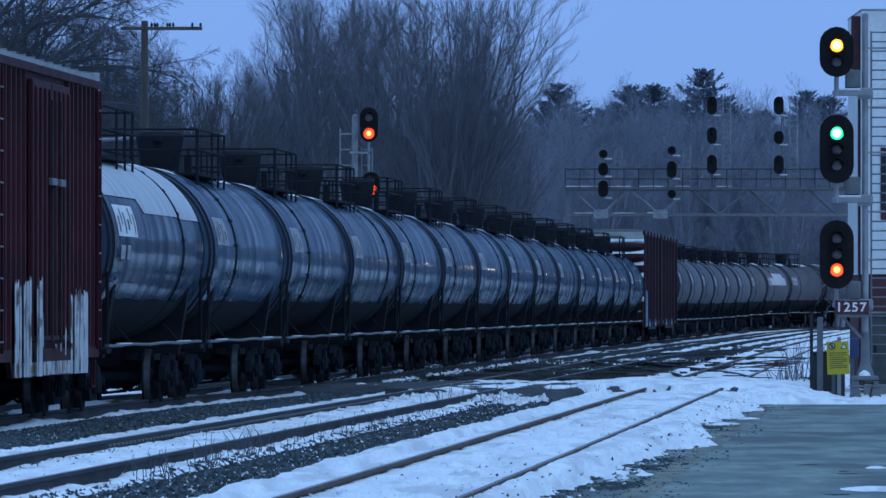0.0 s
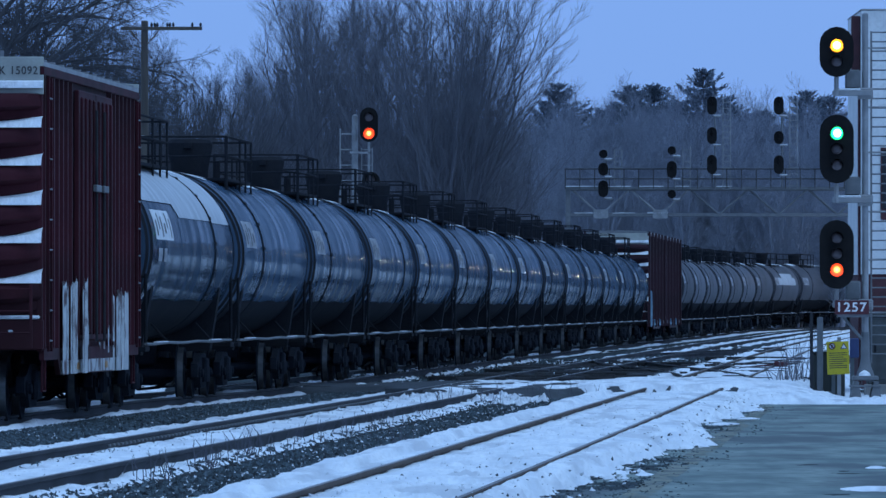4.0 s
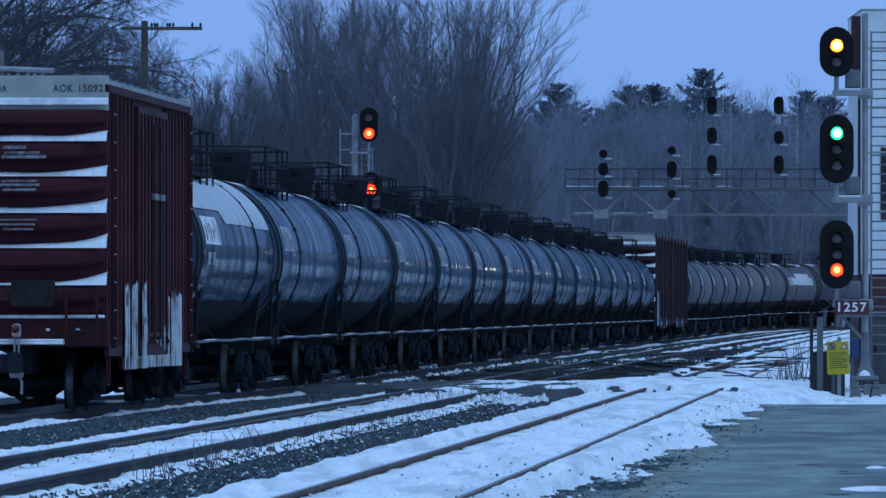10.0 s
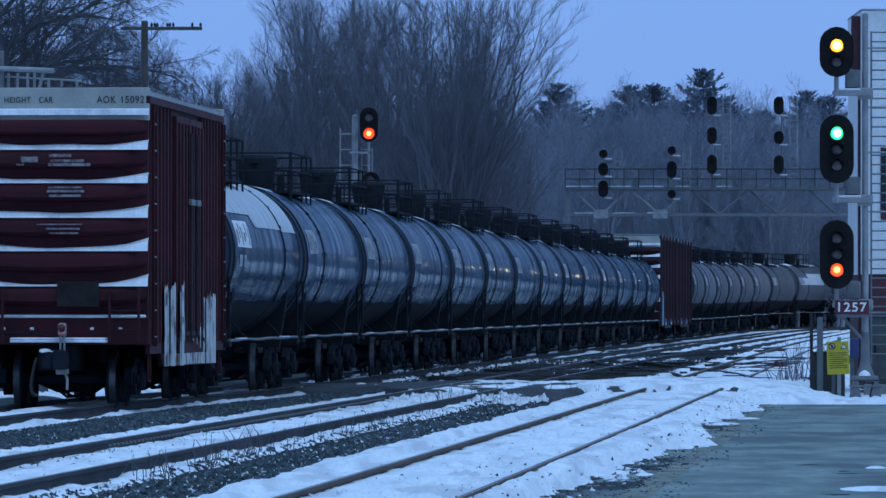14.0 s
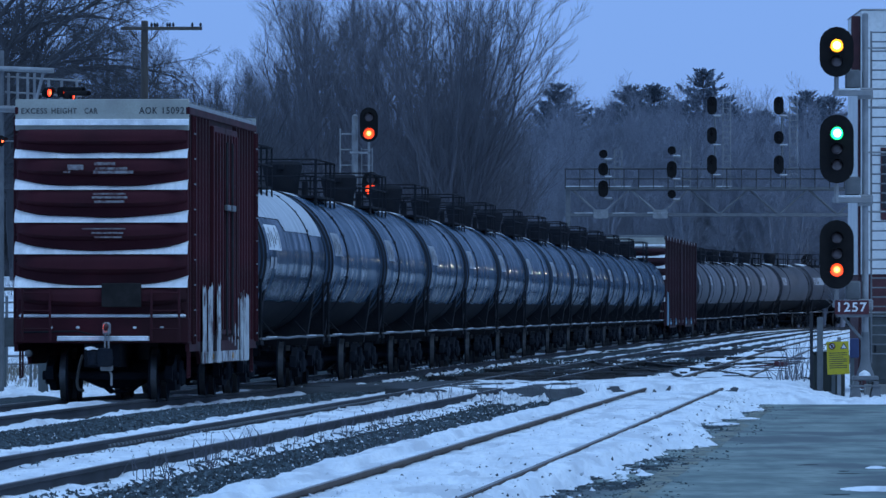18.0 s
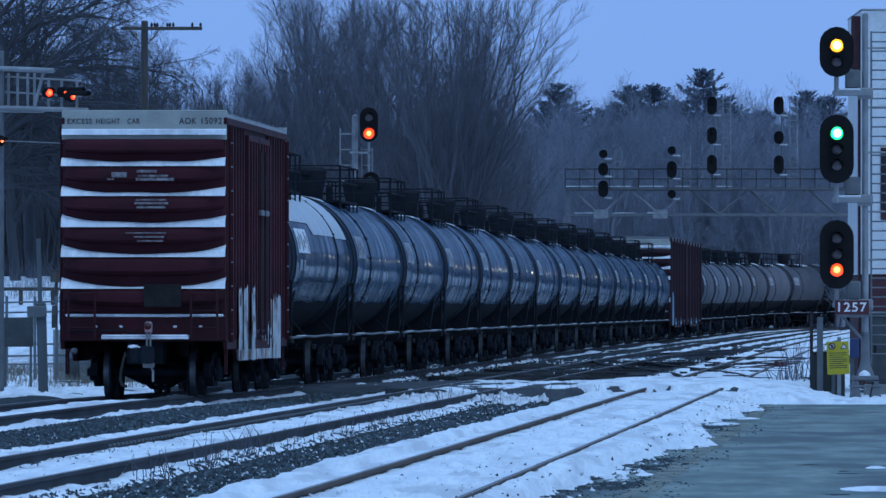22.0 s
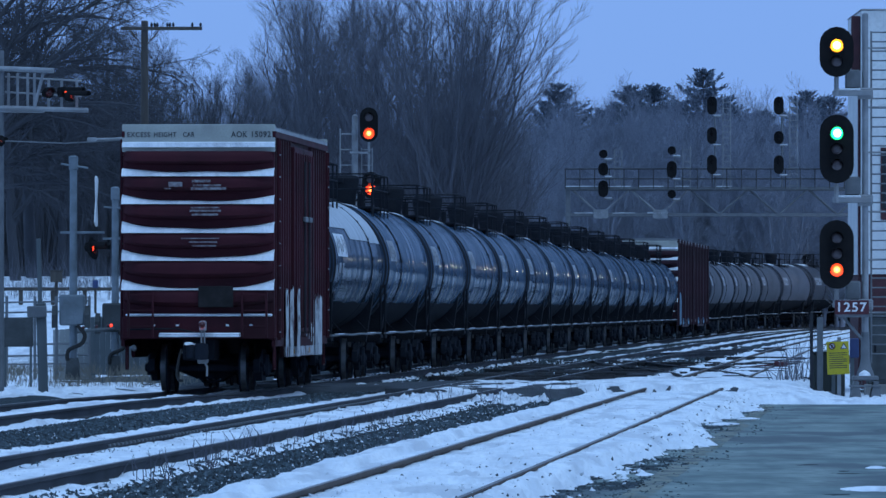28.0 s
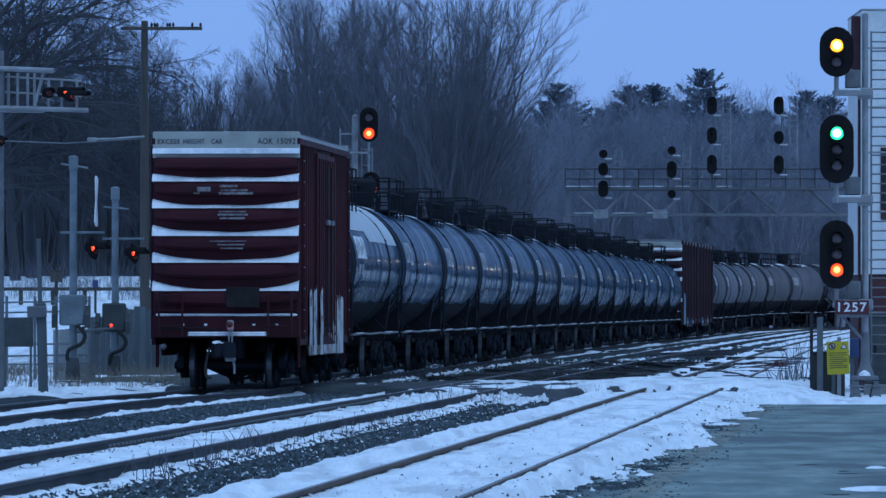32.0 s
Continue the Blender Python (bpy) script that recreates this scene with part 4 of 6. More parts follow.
        for zt, zb, fl in zip(tops[1:], bots[:-1], flare):
            xs = np.linspace(-1.445, 1.445, 17)
            rows = []
            for i, x in enumerate(xs):
                q = abs(x) / 1.445
                hgt = (zb - 0.035 - zt) * (0.95 + 0.10 * math.sin(i * 0.9 + zt * 9)) + (fl + 0.035) * q ** 3
                rows.append([(x, yb, zt + hgt), (x, yb - 0.08, zt + hgt * 0.96), (x, yb - 0.22, zt + hgt * 0.7), (x, yb - 0.30, zt + 0.005)])
            part("ledge_snow", Mesh().sheet(rows), M["snow"], body, "snow caught on the end ribs", m=m)
        part("end_panel", Mesh().box(-1.45, 1.45, yb - 0.05, yb + 0.02, 4.66, 5.18, 0.01), M["cream"], body, "cream header panel", m=m)
        part("ledge_snow", Mesh().sheet([[(x, yb - 0.052, 4.85), (x, yb - 0.09, 4.83), (x, yb - 0.11, 4.745)] for x in np.linspace(-1.45, 1.45, 15)]), M["snow"], body, m=m)
        part("end_sill", Mesh().box(-1.45, 1.45, yb - 0.10, yb + 0.05, 1.12, 1.55, 0.02), paint, body, m=m)
        part("ledge_snow", Mesh().box(-1.38, 1.40, yb - 0.14, yb, 1.55, 1.60, 0.02), M["snow"], body, m=m)
        part("crossover_step", Mesh().box(-0.72, 0.80, yb - 0.42, yb - 0.08, 1.16, 1.20, 0.008).box(-0.72, 0.80, yb - 0.41, yb - 0.09, 1.20, 1.24, 0.015), M["snow"], car, "snow-covered end step", m=m)
        part("placard_board", Mesh().box(0.02, 0.68, yb - 0.37, yb - 0.33, 1.72, 2.12, 0.01), M["placard"], car, "dull dark placard board", m=m)
        for x0 in (-1.3, 0.85):
            lad = Mesh()
            for x in (x0, x0 + 0.46):
                lad.box(x - 0.02, x + 0.02, yb - 0.38, yb - 0.34, 1.15, 2.02, 0.005)
            for k in range(3):
                lad.tube([(x0, yb - 0.37, 1.36 + k * 0.3), (x0 + 0.46, yb - 0.37, 1.36 + k * 0.3)], 0.015, 6)
            part("end_ladder", lad, paint, car, m=m)
        for x in (-w, w - 0.08):
            part("corner_post", Mesh().box(x, x + 0.08, yb - 0.03, yb + 0.10, 1.10, 5.08, 0.015), paint, body, m=m)
    part("underframe", Mesh().box(-0.3, 0.3, -half, half, 0.72, 1.12, 0.02).box(-1.35, 1.35, -0.15, 0.15, 0.85, 1.12, 0.02), M["black"], car)
    for s in (-1, 1):
        yb = s * (half - 0.02)
        part("coupler_snow", Mesh().box(-0.20, 0.12, yb + s * 0.58 - 0.05, yb + s * 0.58 + 0.08, 0.99, 1.035, 0.02).lathe([(1.02, 0.10), (1.055, 0.08), (1.07, 0.01)], "z", 12, (-0.12 * -s, yb + s * 0.77, 0)), M["snow"], car)
        part("cut_lever", Mesh().tube([(-1.35, yb + s * 0.12, 1.30), (-0.4, yb + s * 0.16, 1.32), (0.1, yb + s * 0.2, 1.20)], 0.018, 6), M["black"], car)
        for x in (-0.85, -0.4, 0.1, 0.55, 1.0):
            part("lever_bracket", Mesh().box(x - 0.03, x + 0.03, yb + s * 0.06 - 0.04, yb + s * 0.06 + 0.04, 1.36, 1.40, 0.01), M["snow"], car)
        part("brake_cylinder", Mesh().lathe([(-0.16, 0.02), (-0.12, 0.055), (0.1, 0.06), (0.12, 0.03)], "y", 14, (-1.24, yb - s * 0.1, 0.95)), M["galv_dark"], car)
    for x in (-1, 1):
        for y in (-half + 0.5, half - 0.5):
            part("sill_step", Mesh().tube([(x * 1.40, y - 0.2, 1.0), (x * 1.40, y - 0.2, 0.55), (x * 1.40, y + 0.2, 0.55), (x * 1.40, y + 0.2, 1.0)], 0.02, 6), paint, car)
            lad = part("side_ladder", Mesh().box(x * (w + 0.06) - 0.02, x * (w + 0.06) + 0.02, y - 0.22, y - 0.18, 1.1, 4.9, 0.005).box(x * (w + 0.06) - 0.02, x * (w + 0.06) + 0.02, y + 0.18, y + 0.22, 1.1, 4.9, 0.005), paint, car)
            for k in range(9):
                part("rung", Mesh().tube([(x * (w + 0.07), y - 0.2, 1.25 + 0.42 * k), (x * (w + 0.07), y + 0.2, 1.25 + 0.42 * k)], 0.014, 5), M["galv_dark"], lad)
    trucks(car, half - 2.35, turning)
    car_ends(car, half + 0.05)
    return car


# u of each car's middle when the train is where it stands at the end of the clip
cars = []
rear = boxcar(7.15, "maroon high-cube boxcar with snow on its ribbed end")
cars.append((rear, 7.85))
yb = -7.15 + 0.06 - 0.054
for word, wd, cx in (("EXCESS", 0.43, -1.135), ("HEIGHT", 0.42, -0.635), ("CAR", 0.22, -0.185)):
    lettering(word, wd, 0.095, M["dark_text"], rear, pose(cx, yb, 4.985, 90), label="dark lettering on the header")
lettering("AOK", 0.31, 0.115, M["dark_text"], rear, pose(0.77, yb, 4.99, 90), label="dark lettering on the header")
lettering("15092", 0.36, 0.115, M["dark_text"], rear, pose(1.19, yb, 4.99, 90), label="dark lettering on the header")
for z, x0, x1, h in ((4.10, -0.10, 0.25, 0.05), (4.04, -0.55, -0.28, 0.09), (4.02, -0.08, 0.45, 0.04), (3.96, -0.62, -0.5, 0.03), (3.96, -0.12, 0.55, 0.05),
                     (3.60, -0.12, 0.42, 0.03), (3.54, -0.14, 0.45, 0.04), (3.47, -0.1, 0.4, 0.04), (3.02, -0.3, 0.42, 0.02), (2.95, -0.15, 0.38, 0.03), (2.88, -0.1, 0.36, 0.03)):
    part("text_bar", Mesh().box(x0, x1, yb - 0.330, yb - 0.316, z - h / 2, z + h / 2, 0.003), M["faded_white"], rear, "faded unreadable stencil line")
u = 15.69
first = tank_car(M["tank"], "dark glossy tank car with frost on its shell", True, True, stencil="stencil")
plain = tank_car(M["tank"], "dark glossy tank car with black top railing", True, ring=-3.3)
other = tank_car(M["tank"], "dark glossy tank car with black top railing", True)
for k in range(14):
    if k == 0:
        c = first
    elif k == 1:
        c = plain
    elif k == 3:
        c = other
    else:
        c = copy_thing(other if k in (6, 9) else plain, Matrix())
    cars.append((c, u + HALF))
    u += 18.1
mid = boxcar(11.1, "maroon boxcar with ribbed sides between tank cars", white=False, turning=False, H1=5.22, doors=False)
def paint_mark(y, hi, r):
    loop = [(1.545, y, 0.9), (1.545, y + 0.15, 0.5 * (0.9 + hi)), (1.545, y + 0.1, hi), (1.545, y + 0.7, hi - 0.25), (1.545, y + 0.9, 1.0), (1.545, y + 0.3, 0.9)]
    part("paint_mark", Mesh().tube(loop, r, 5), M["spray"], mid, "unreadable pale spray-paint mark")


for y in (-6.0, 1.5):
    paint_mark(y, 1.2, 0.035)
for k in range(2):
    cars.append((mid if k == 0 else copy_thing(mid, Matrix()), u + 0.7 + 11.1))
    u += 23.2
paint_mark(-10.7, 2.5, 0.05)
grey = tank_car(M["tank_far"], "grey tank car with black top railing on the far curve", ring=-3.3, TANK_R=1.60, TANK_Z=2.88)
for k in range(12):
    c = grey if k == 0 else copy_thing(grey, Matrix())
    cars.append((c, u + HALF))
    u += 18.1
    if k == 7:
        tagged(c, "grey tank car with a block of frost on its flank", "tank car", "tank cars of the train")
        for y0, y1, a0, a1 in ((-5.2, 6.0, 0.10, 0.42), (-3.0, 4.6, 0.42, 0.62)):
            patch = [[(1.612 * math.cos(a), y, 2.88 + 1.612 * math.sin(a)) for a in np.linspace(a0, a1, 8)] for y in np.linspace(y0, y1, 12)]
            part("frost_block", Mesh().sheet(patch[::-1]), M["frost"], c, "pale frost frozen on the shell")


# the flashing marker hung on the rear coupler
eot = part("end_of_train_marker", Mesh().box(0.075, 0.105, -7.60, -7.54, 0.72, 1.26, 0.01).box(0.135, 0.165, -7.60, -7.54, 0.72, 1.26, 0.01).box(0.055, 0.185, -7.66, -7.52, 1.26, 1.47, 0.03).box(0.02, 0.22, -7.66, -7.52, 0.66, 0.76, 0.02).tube([(0.11, -7.55, 0.78), (0.2, -7.6, 0.6), (0.2, -7.62, 0.42)], 0.02, 6), M["galv"], rear, "grey end-of-train marker with red flasher")
TAIL_LAMP = (eot, pose(0.115, -7.69, 1.39))


# ---- signals ----
def lens_disc(r, lit, off="lens_off"):
    """A domed lens that looks to -y; a flashing one has a dark back and turns on its upright axis."""
    me = bpy.data.meshes.new("lens")
    v, f = [], []
    for k, (y, q) in enumerate(((-0.035, 0.25), (-0.028, 0.6), (-0.012, 0.9), (0, 1.0))):
        v += [(q * r * math.cos(2 * math.pi * i / 20), y, q * r * math.sin(2 * math.pi * i / 20)) for i in range(20)]
    f.append(list(range(20)))
    for k in range(3):
        f += [[k * 20 + i, (k + 1) * 20 + i, (k + 1) * 20 + (i + 1) % 20, k * 20 + (i + 1) % 20] for i in range(20)]
    n = len(v)
    v += [(a, -b, c) for a, b, c in v]
    f += [[i + n for i in q][::-1] for q in f]
    me.from_pydata(v, [], f)
    me.materials.append(lit)
    me.materials.append(M[off])
    for i, pl in enumerate(me.polygons):
        pl.material_index = 0 if i < len(f) // 2 else 1
    me.shade_smooth()
    return me


def stadium(w, z0, z1, n=9):
    r = w / 2
    top = [(r * math.cos(a), z1 - r + r * math.sin(a)) for a in np.linspace(0, math.pi, n)]
    bot = [(r * math.cos(a), z0 + r + r * math.sin(a)) for a in np.linspace(math.pi, 2 * math.pi, n)]
    return top + bot


FLASHERS = []
FLASHERS.append((part("lens", lens_disc(0.065, M["tail_lamp"], "lens_red_off"), None, TAIL_LAMP[0], "red flashing lens", m=TAIL_LAMP[1]), "tail"))


def signal_head(parent, x, y, z0, z1, w, lenses, lit, r=0.105, hood=0.28, flash=None, off="lens_off"):
    """A black backing plate with hooded lenses; lit maps a lens's number to its glowing material."""
    head = part("signal_head", Mesh().prism(stadium(w, z0, z1), 0.0, 0.04, "y").box(-w * 0.3, w * 0.3, 0.04, 0.26, z0 + 0.15, z1 - 0.15, 0.03), M["head"], parent, "black oval signal head", m=pose(x, y, 0))
    for i, z in enumerate(lenses):
        vis = Mesh()
        outer, inner = [], []
        for a in np.linspace(-0.25, math.pi + 0.25, 13):
            outer.append((math.cos(a), math.sin(a)))
        rows = []
        for rr, yy in ((r + 0.02, 0.0), (r + 0.02, -hood), (r + 0.035, -hood), (r + 0.035, 0.0)):
            rows.append([(c * rr, yy * (0.45 + 0.55 * max(0, s)), z + s * rr) for c, s in outer])
        vis.sheet(rows)
        part("visor", vis, M["head"], head)
        # lit lenses are enlarged, so their bloom is put into the shape
        ob = part("lens", lens_disc(r * (1.28 if i in lit else 1.0), lit.get(i, M[off])), None, head, "lit signal lens" if i in lit else "dark glass lens", m=pose(0, -0.03, z))
        if flash == i:
            FLASHERS.append((ob, "green"))
    return head


def ladder(parent, x, y, z0, z1, w=0.42, step=0.3, r=0.02, mat="galv"):
    lad = Mesh()
    for a in (x, x + w):
        lad.tube([(a, y, z0), (a, y, z1)], r, 6)
    ob = part("ladder", lad, M[mat], parent)
    for z in np.arange(z0 + 0.2, z1, step):
        part("rung", Mesh().tube([(x, y, z), (x + w, y, z)], r * 0.75, 5), M[mat], ob)
    return ob


mast = thing("signal_mast", "tall grey signal mast with three lit heads on a snowy base", "railway signal", pose(8.915, 176, -0.06))
part("mast_tube", Mesh().lathe([(0.35, 0.072), (7.983, 0.068), (8.007, 0.02)], "z", 16), M["galv"], mast, "grey steel mast tube")
base = part("cast_base", Mesh().box(-0.27, 0.27, -0.27, 0.27, 0.24, 0.34, 0.02).lathe([(0.34, 0.19), (0.42, 0.17), (0.55, 0.12), (0.72, 0.095), (1.2, 0.09), (1.26, 0.085)], "z", 12), M["galv_dark"], mast, "flared cast base")
part("foot_plate", Mesh().box(-0.33, 0.33, -0.33, 0.33, 0.10, 0.14, 0.01), M["galv_dark"], base)
for x in (-0.27, 0.15):
    part("foot", Mesh().prism([(x - 0.06, -0.14), (x + 0.18, -0.14), (x + 0.12, 0.22), (x + 0.02, 0.22)], -0.3, 0.3, "y"), M["galv_dark"], base)
HX = 8.294 - (8.915)
signal_head(mast, HX, -0.45, 6.575 + 0.06, 7.637 + 0.06, 0.72, [7.243 + 0.06, 6.909 + 0.06], {0: M["yellow_lamp"]}, r=0.112)
signal_head(mast, HX, -0.45, 4.331 + 0.06, 5.787 + 0.06, 0.72, [5.393 + 0.06, 5.059 + 0.06, 4.725 + 0.06], {0: M["green_lamp"]}, r=0.112, flash=0)
signal_head(mast, HX, -0.45, 2.111 + 0.06, 3.567 + 0.06, 0.72, [3.185 + 0.06, 2.851 + 0.06, 2.517 + 0.06], {2: M["red_lamp"]}, r=0.112)
for zz in (6.241 + 0.06, 3.985 + 0.06, 1.777 + 0.06):
    br = part("bracket", Mesh().box(HX - 0.08, 0.14, -0.26, -0.14, zz - 0.06, zz + 0.06, 0.02).box(-0.16, 0.16, -0.2, 0.16, zz - 0.12, zz + 0.12, 0.03).tube([(HX, -0.24, zz - 0.05), (HX, -0.3, zz + 0.34)], 0.05, 8), M["galv"], mast, "snow-topped head bracket")
    part("bracket_snow", Mesh().box(HX + 0.02, -0.1, -0.255, -0.145, zz + 0.06, zz + 0.10, 0.02), M["snow"], br)
    part("junction_box", Mesh().box(HX + 0.2, -0.1, -0.1, 0.16, zz + 0.1, zz + 0.5, 0.03), M["galv_dark"], br)
ladder(mast, 0.14, 0.22, 0.6, 7.625, 0.34, 0.2, 0.022, "galv_dark")
for zz in (7.267, 6.014, 5.059, 3.806, 2.792):
    part("ladder_hoop", Mesh().tube([(0.02, 0.2, zz), (0.10, 0.22, zz), (0.6, 0.24, zz)], 0.025, 6), M["galv"], mast)
plate = part("number_board", Mesh().box(8.258 - (8.915), 8.975 - (8.915), -0.36, -0.34, 1.574 + 0.06, 1.873 + 0.06, 0.004), M["red_plate"], mast, "red board with white numerals")
lettering("1257", 0.60, 0.20, M["white"], plate, pose(8.628 - (8.915), -0.364, 1.729 + 0.06, 90), "numerals")

part("board_shelf", Mesh().box(8.306 - (8.915), 0.1, -0.33, -0.05, 1.515 + 0.06, 1.586 + 0.06, 0.01).tube([(8.449 - (8.915), -0.1, 1.515 + 0.06), (-0.08, -0.1, 1.061 + 0.06)], 0.035, 6), M["galv_dark"], mast, "grey shelf with a diagonal brace")
part("base_snow", Mesh().lathe([(0.34, 0.13), (0.40, 0.11), (0.46, 0.02)], "z", 12, (-0.02, -0.16, 0)), M["snow"], base)
# cabinets and the notice by the mast
cab = thing("signal_cabinet", "dark green steel signal cabinet standing in snow", "cabinet", pose(8.075, 178, -0.06))
part("case", Mesh().box(-0.2, 0.50, -0.2, 0.25, -0.12, 0.80, 0.02), M["cabinet"], cab)
part("lid", Mesh().box(-0.23, 0.53, -0.23, 0.28, 0.80, 0.84, 0.01), M["cabinet"], cab)
part("lid_snow", Mesh().box(-0.1, 0.50, -0.20, 0.26, 0.84, 0.89, 0.02), M["snow"], cab)
part("stake", Mesh().box(-0.10, 0.03, -0.28, -0.21, -0.2, 1.58, 0.01), M["galv_dark"], cab, "grey steel stake")
part("stake", Mesh().box(0.21, 0.29, -0.25, -0.21, -0.05, 0.95, 0.01), M["fence"], cab)
sgn = thing("notice_board", "yellow notice board with black pictograms and small print on a post", "sign", pose(8.423, 177.2, -0.06))
part("post", Mesh().box(-0.04, 0.04, 0.02, 0.08, -0.2, 1.15, 0.008), M["galv"], sgn)
bd = part("board", Mesh().box(-0.235, 0.235, -0.012, 0.012, 0.300 + 0.06, 0.997 + 0.06, 0.004), M["yellow_sign"], sgn, m=pose(0, 0, 0, 0, -2, 0))
rz = 0.901 + 0.06
ring = Mesh().tube([(-0.12 + 0.062 * math.cos(a), -0.017, rz + 0.062 * math.sin(a)) for a in np.linspace(0, 2 * math.pi, 21)], 0.011, 5).tube([(-0.165, -0.018, rz + 0.045), (-0.075, -0.018, rz - 0.045)], 0.009, 4)
part("pictogram", Mesh().lathe([(-0.0135, 0.055), (-0.012, 0.055)], "y", 20, (-0.12, 0, 0.901 + 0.06)), M["white"], bd)
part("pictogram", ring, M["red_plate"], bd, "red prohibition ring")
part("pictogram", Mesh().box(-0.145, -0.10, -0.0155, -0.0140, 0.865 + 0.06, 0.937 + 0.06, 0.004), M["dark_text"], bd)
part("pictogram", Mesh().prism([(0.05, 0.834 + 0.06), (0.21, 0.834 + 0.06), (0.13, 0.973 + 0.06)], -0.0140, -0.012, "y"), M["dark_text"], bd, "warning triangle")
part("pictogram", Mesh().prism([(0.08, 0.853 + 0.06), (0.18, 0.853 + 0.06), (0.13, 0.943 + 0.06)], -0.0165, -0.0145, "y"), M["white"], bd)
for k in range(8):
    z = 0.756 + 0.06 - k * 0.045
    part("text_bar", Mesh().box(-0.19, 0.19 - 0.08 * (k % 3 == 2), -0.016, -0.012, z - 0.008, z + 0.008, 0.001), M["dark_text"], bd)
bluebox = thing("blue_box", "small blue equipment box on a stake by the mast", "box", pose(8.788, 179, -0.06))
part("stake", Mesh().box(-0.04, 0.04, -0.04, 0.04, -0.2, 0.75, 0.005), M["fence"], bluebox)
part("case", Mesh().box(-0.05, 0.14, -0.12, 0.12, 0.70, 1.12, 0.02), M["blue"], bluebox)
pst = thing("marker_post", "thin rusty steel marker post in the snow", "post", pose(7.825, 177, -0.06))
part("shaft", Mesh().box(-0.035, 0.035, -0.02, 0.02, -0.2, 1.68, 0.005), M["rail"], pst)

relay = thing("relay_case", "dull grey steel relay case beside the mast", "cabinet", pose(9.20, 180.5, -0.06))
part("case", Mesh().box(0, 1.1, 0, 0.7, 0.12, 1.58, 0.02), M["case_grey"], relay)
part("roof", Mesh().box(-0.04, 1.14, -0.04, 0.74, 1.58, 1.66, 0.02), M["case_grey"], relay)
part("door", Mesh().box(0.06, 1.04, -0.025, 0.0, 0.22, 1.5, 0.01), M["case_grey"], relay)
part("door_handle", Mesh().box(0.14, 0.18, -0.06, -0.025, 0.8, 1.0, 0.01), M["black"], relay)
part("plinth", Mesh().box(-0.05, 1.15, -0.05, 0.75, -0.2, 0.12, 0.02), M["concrete"], relay)

# the pale building at the edge of the view
bld = thing("trackside_building", "pale sided trackside building with a red lower storey and dark window", "building", pose(9.371, 186, -0.1))
part("lower_wall", Mesh().box(0, 7, 0, 6, 0, 2.463 + 0.1, 0.01), M["brick"], bld, "red lower wall")
up = part("upper_wall", Mesh().box(-0.04, 7.04, -0.04, 6.04, 2.463 + 0.1, 8.340 + 0.1, 0.01), M["siding"], bld, "white sided upper wall")
part("roof", Mesh().box(-0.05, 7.1, -0.05, 6.1, 8.340 + 0.1, 8.391 + 0.1, 0.02), M["galv"], bld)
part("corner_pipe", Mesh().box(-0.24, -0.04, 0.2, 0.5, 6.701, 8.240 + 0.1, 0.02).box(-0.10, -0.04, 0.2, 0.35, 0, 6.701, 0.02), M["brick"], bld, "red brick chimney edge")
wf = part("window_frame", Mesh().box(0.391, 2.6, -0.08, -0.04, 3.674 + 0.1, 5.288 + 0.1, 0.01), M["brick"], bld, "dark red window frame")
part("pane", Mesh().box(0.429, 2.55, -0.09, -0.08, 3.926 + 0.1, 5.238 + 0.1, 0.002), M["glass"], wf)
part("belt_course", Mesh().box(-0.06, 7.06, -0.06, 0.0, 1.530 + 0.1, 1.631 + 0.1, 0.01), M["galv"], bld)

# the far mast beyond the train
fm = thing("signal_mast", "distant grey signal mast with ladders and red lights", "railway signal", pose((-3.491), 330, -0.4))
part("mast_tube", Mesh().lathe([(0, 0.14), (9.350 + 0.4, 0.12), (9.394 + 0.4, 0.02)], "z", 12), M["galv"], fm)
FX = (-2.931) - ((-3.491))
signal_head(fm, FX, -0.4, 8.298 + 0.4, 9.663 + 0.4, 0.72, [9.282 + 0.4, 8.633 + 0.4], {1: M["red_lamp_far"]}, r=0.17)
signal_head(fm, FX + 0.08, -0.4, 6.060 + 0.4, 7.112 + 0.4, 0.72, [6.821 + 0.4, 6.418 + 0.4], {1: M["red_lamp_far"]}, r=0.17)
part("bracket", Mesh().box(-0.2, FX + 0.05, -0.3, -0.18, 7.828 + 0.4, 7.917 + 0.4, 0.01).box(FX - 0.05, FX + 0.05, -0.3, -0.2, 7.112 + 0.4, 8.343 + 0.4, 0.01), M["galv"], fm)
ladder(fm, 13.471 - 14.053, 0.1, 2.0, 8.835 + 0.4, 0.5, 0.62, 0.035)
ladder(fm, 14.321 - 14.053, 0.1, 2.0, 8.074 + 0.4, 0.42, 0.62, 0.03)

# ---- the signal bridge over the curve ----
BY = 560.0
brg = thing("signal_bridge", "grey steel truss signal bridge over the tracks with dark signal heads", "signal bridge", pose(0, BY, 0))
bx0, bx1 = 8.202, 28.897
bz0, bz1, bz2 = 8.005, 9.752, 11.081
for z, r in ((bz0, 0.10), (bz1, 0.13)):
    for y in (-0.6, 0.6):
        part("chord", Mesh().box(bx0, bx0 + 6.0, y - 0.08, y + 0.08, z - r, z + r, 0.01), M["galv_dark"], brg)
        part("chord", Mesh().box(bx0 + 6.0, bx1, y - 0.08, y + 0.08, z - r, z + r, 0.01), M["galv_dark"], brg)
xs = np.linspace(bx0 + 0.4, bx1 - 0.4, 11)
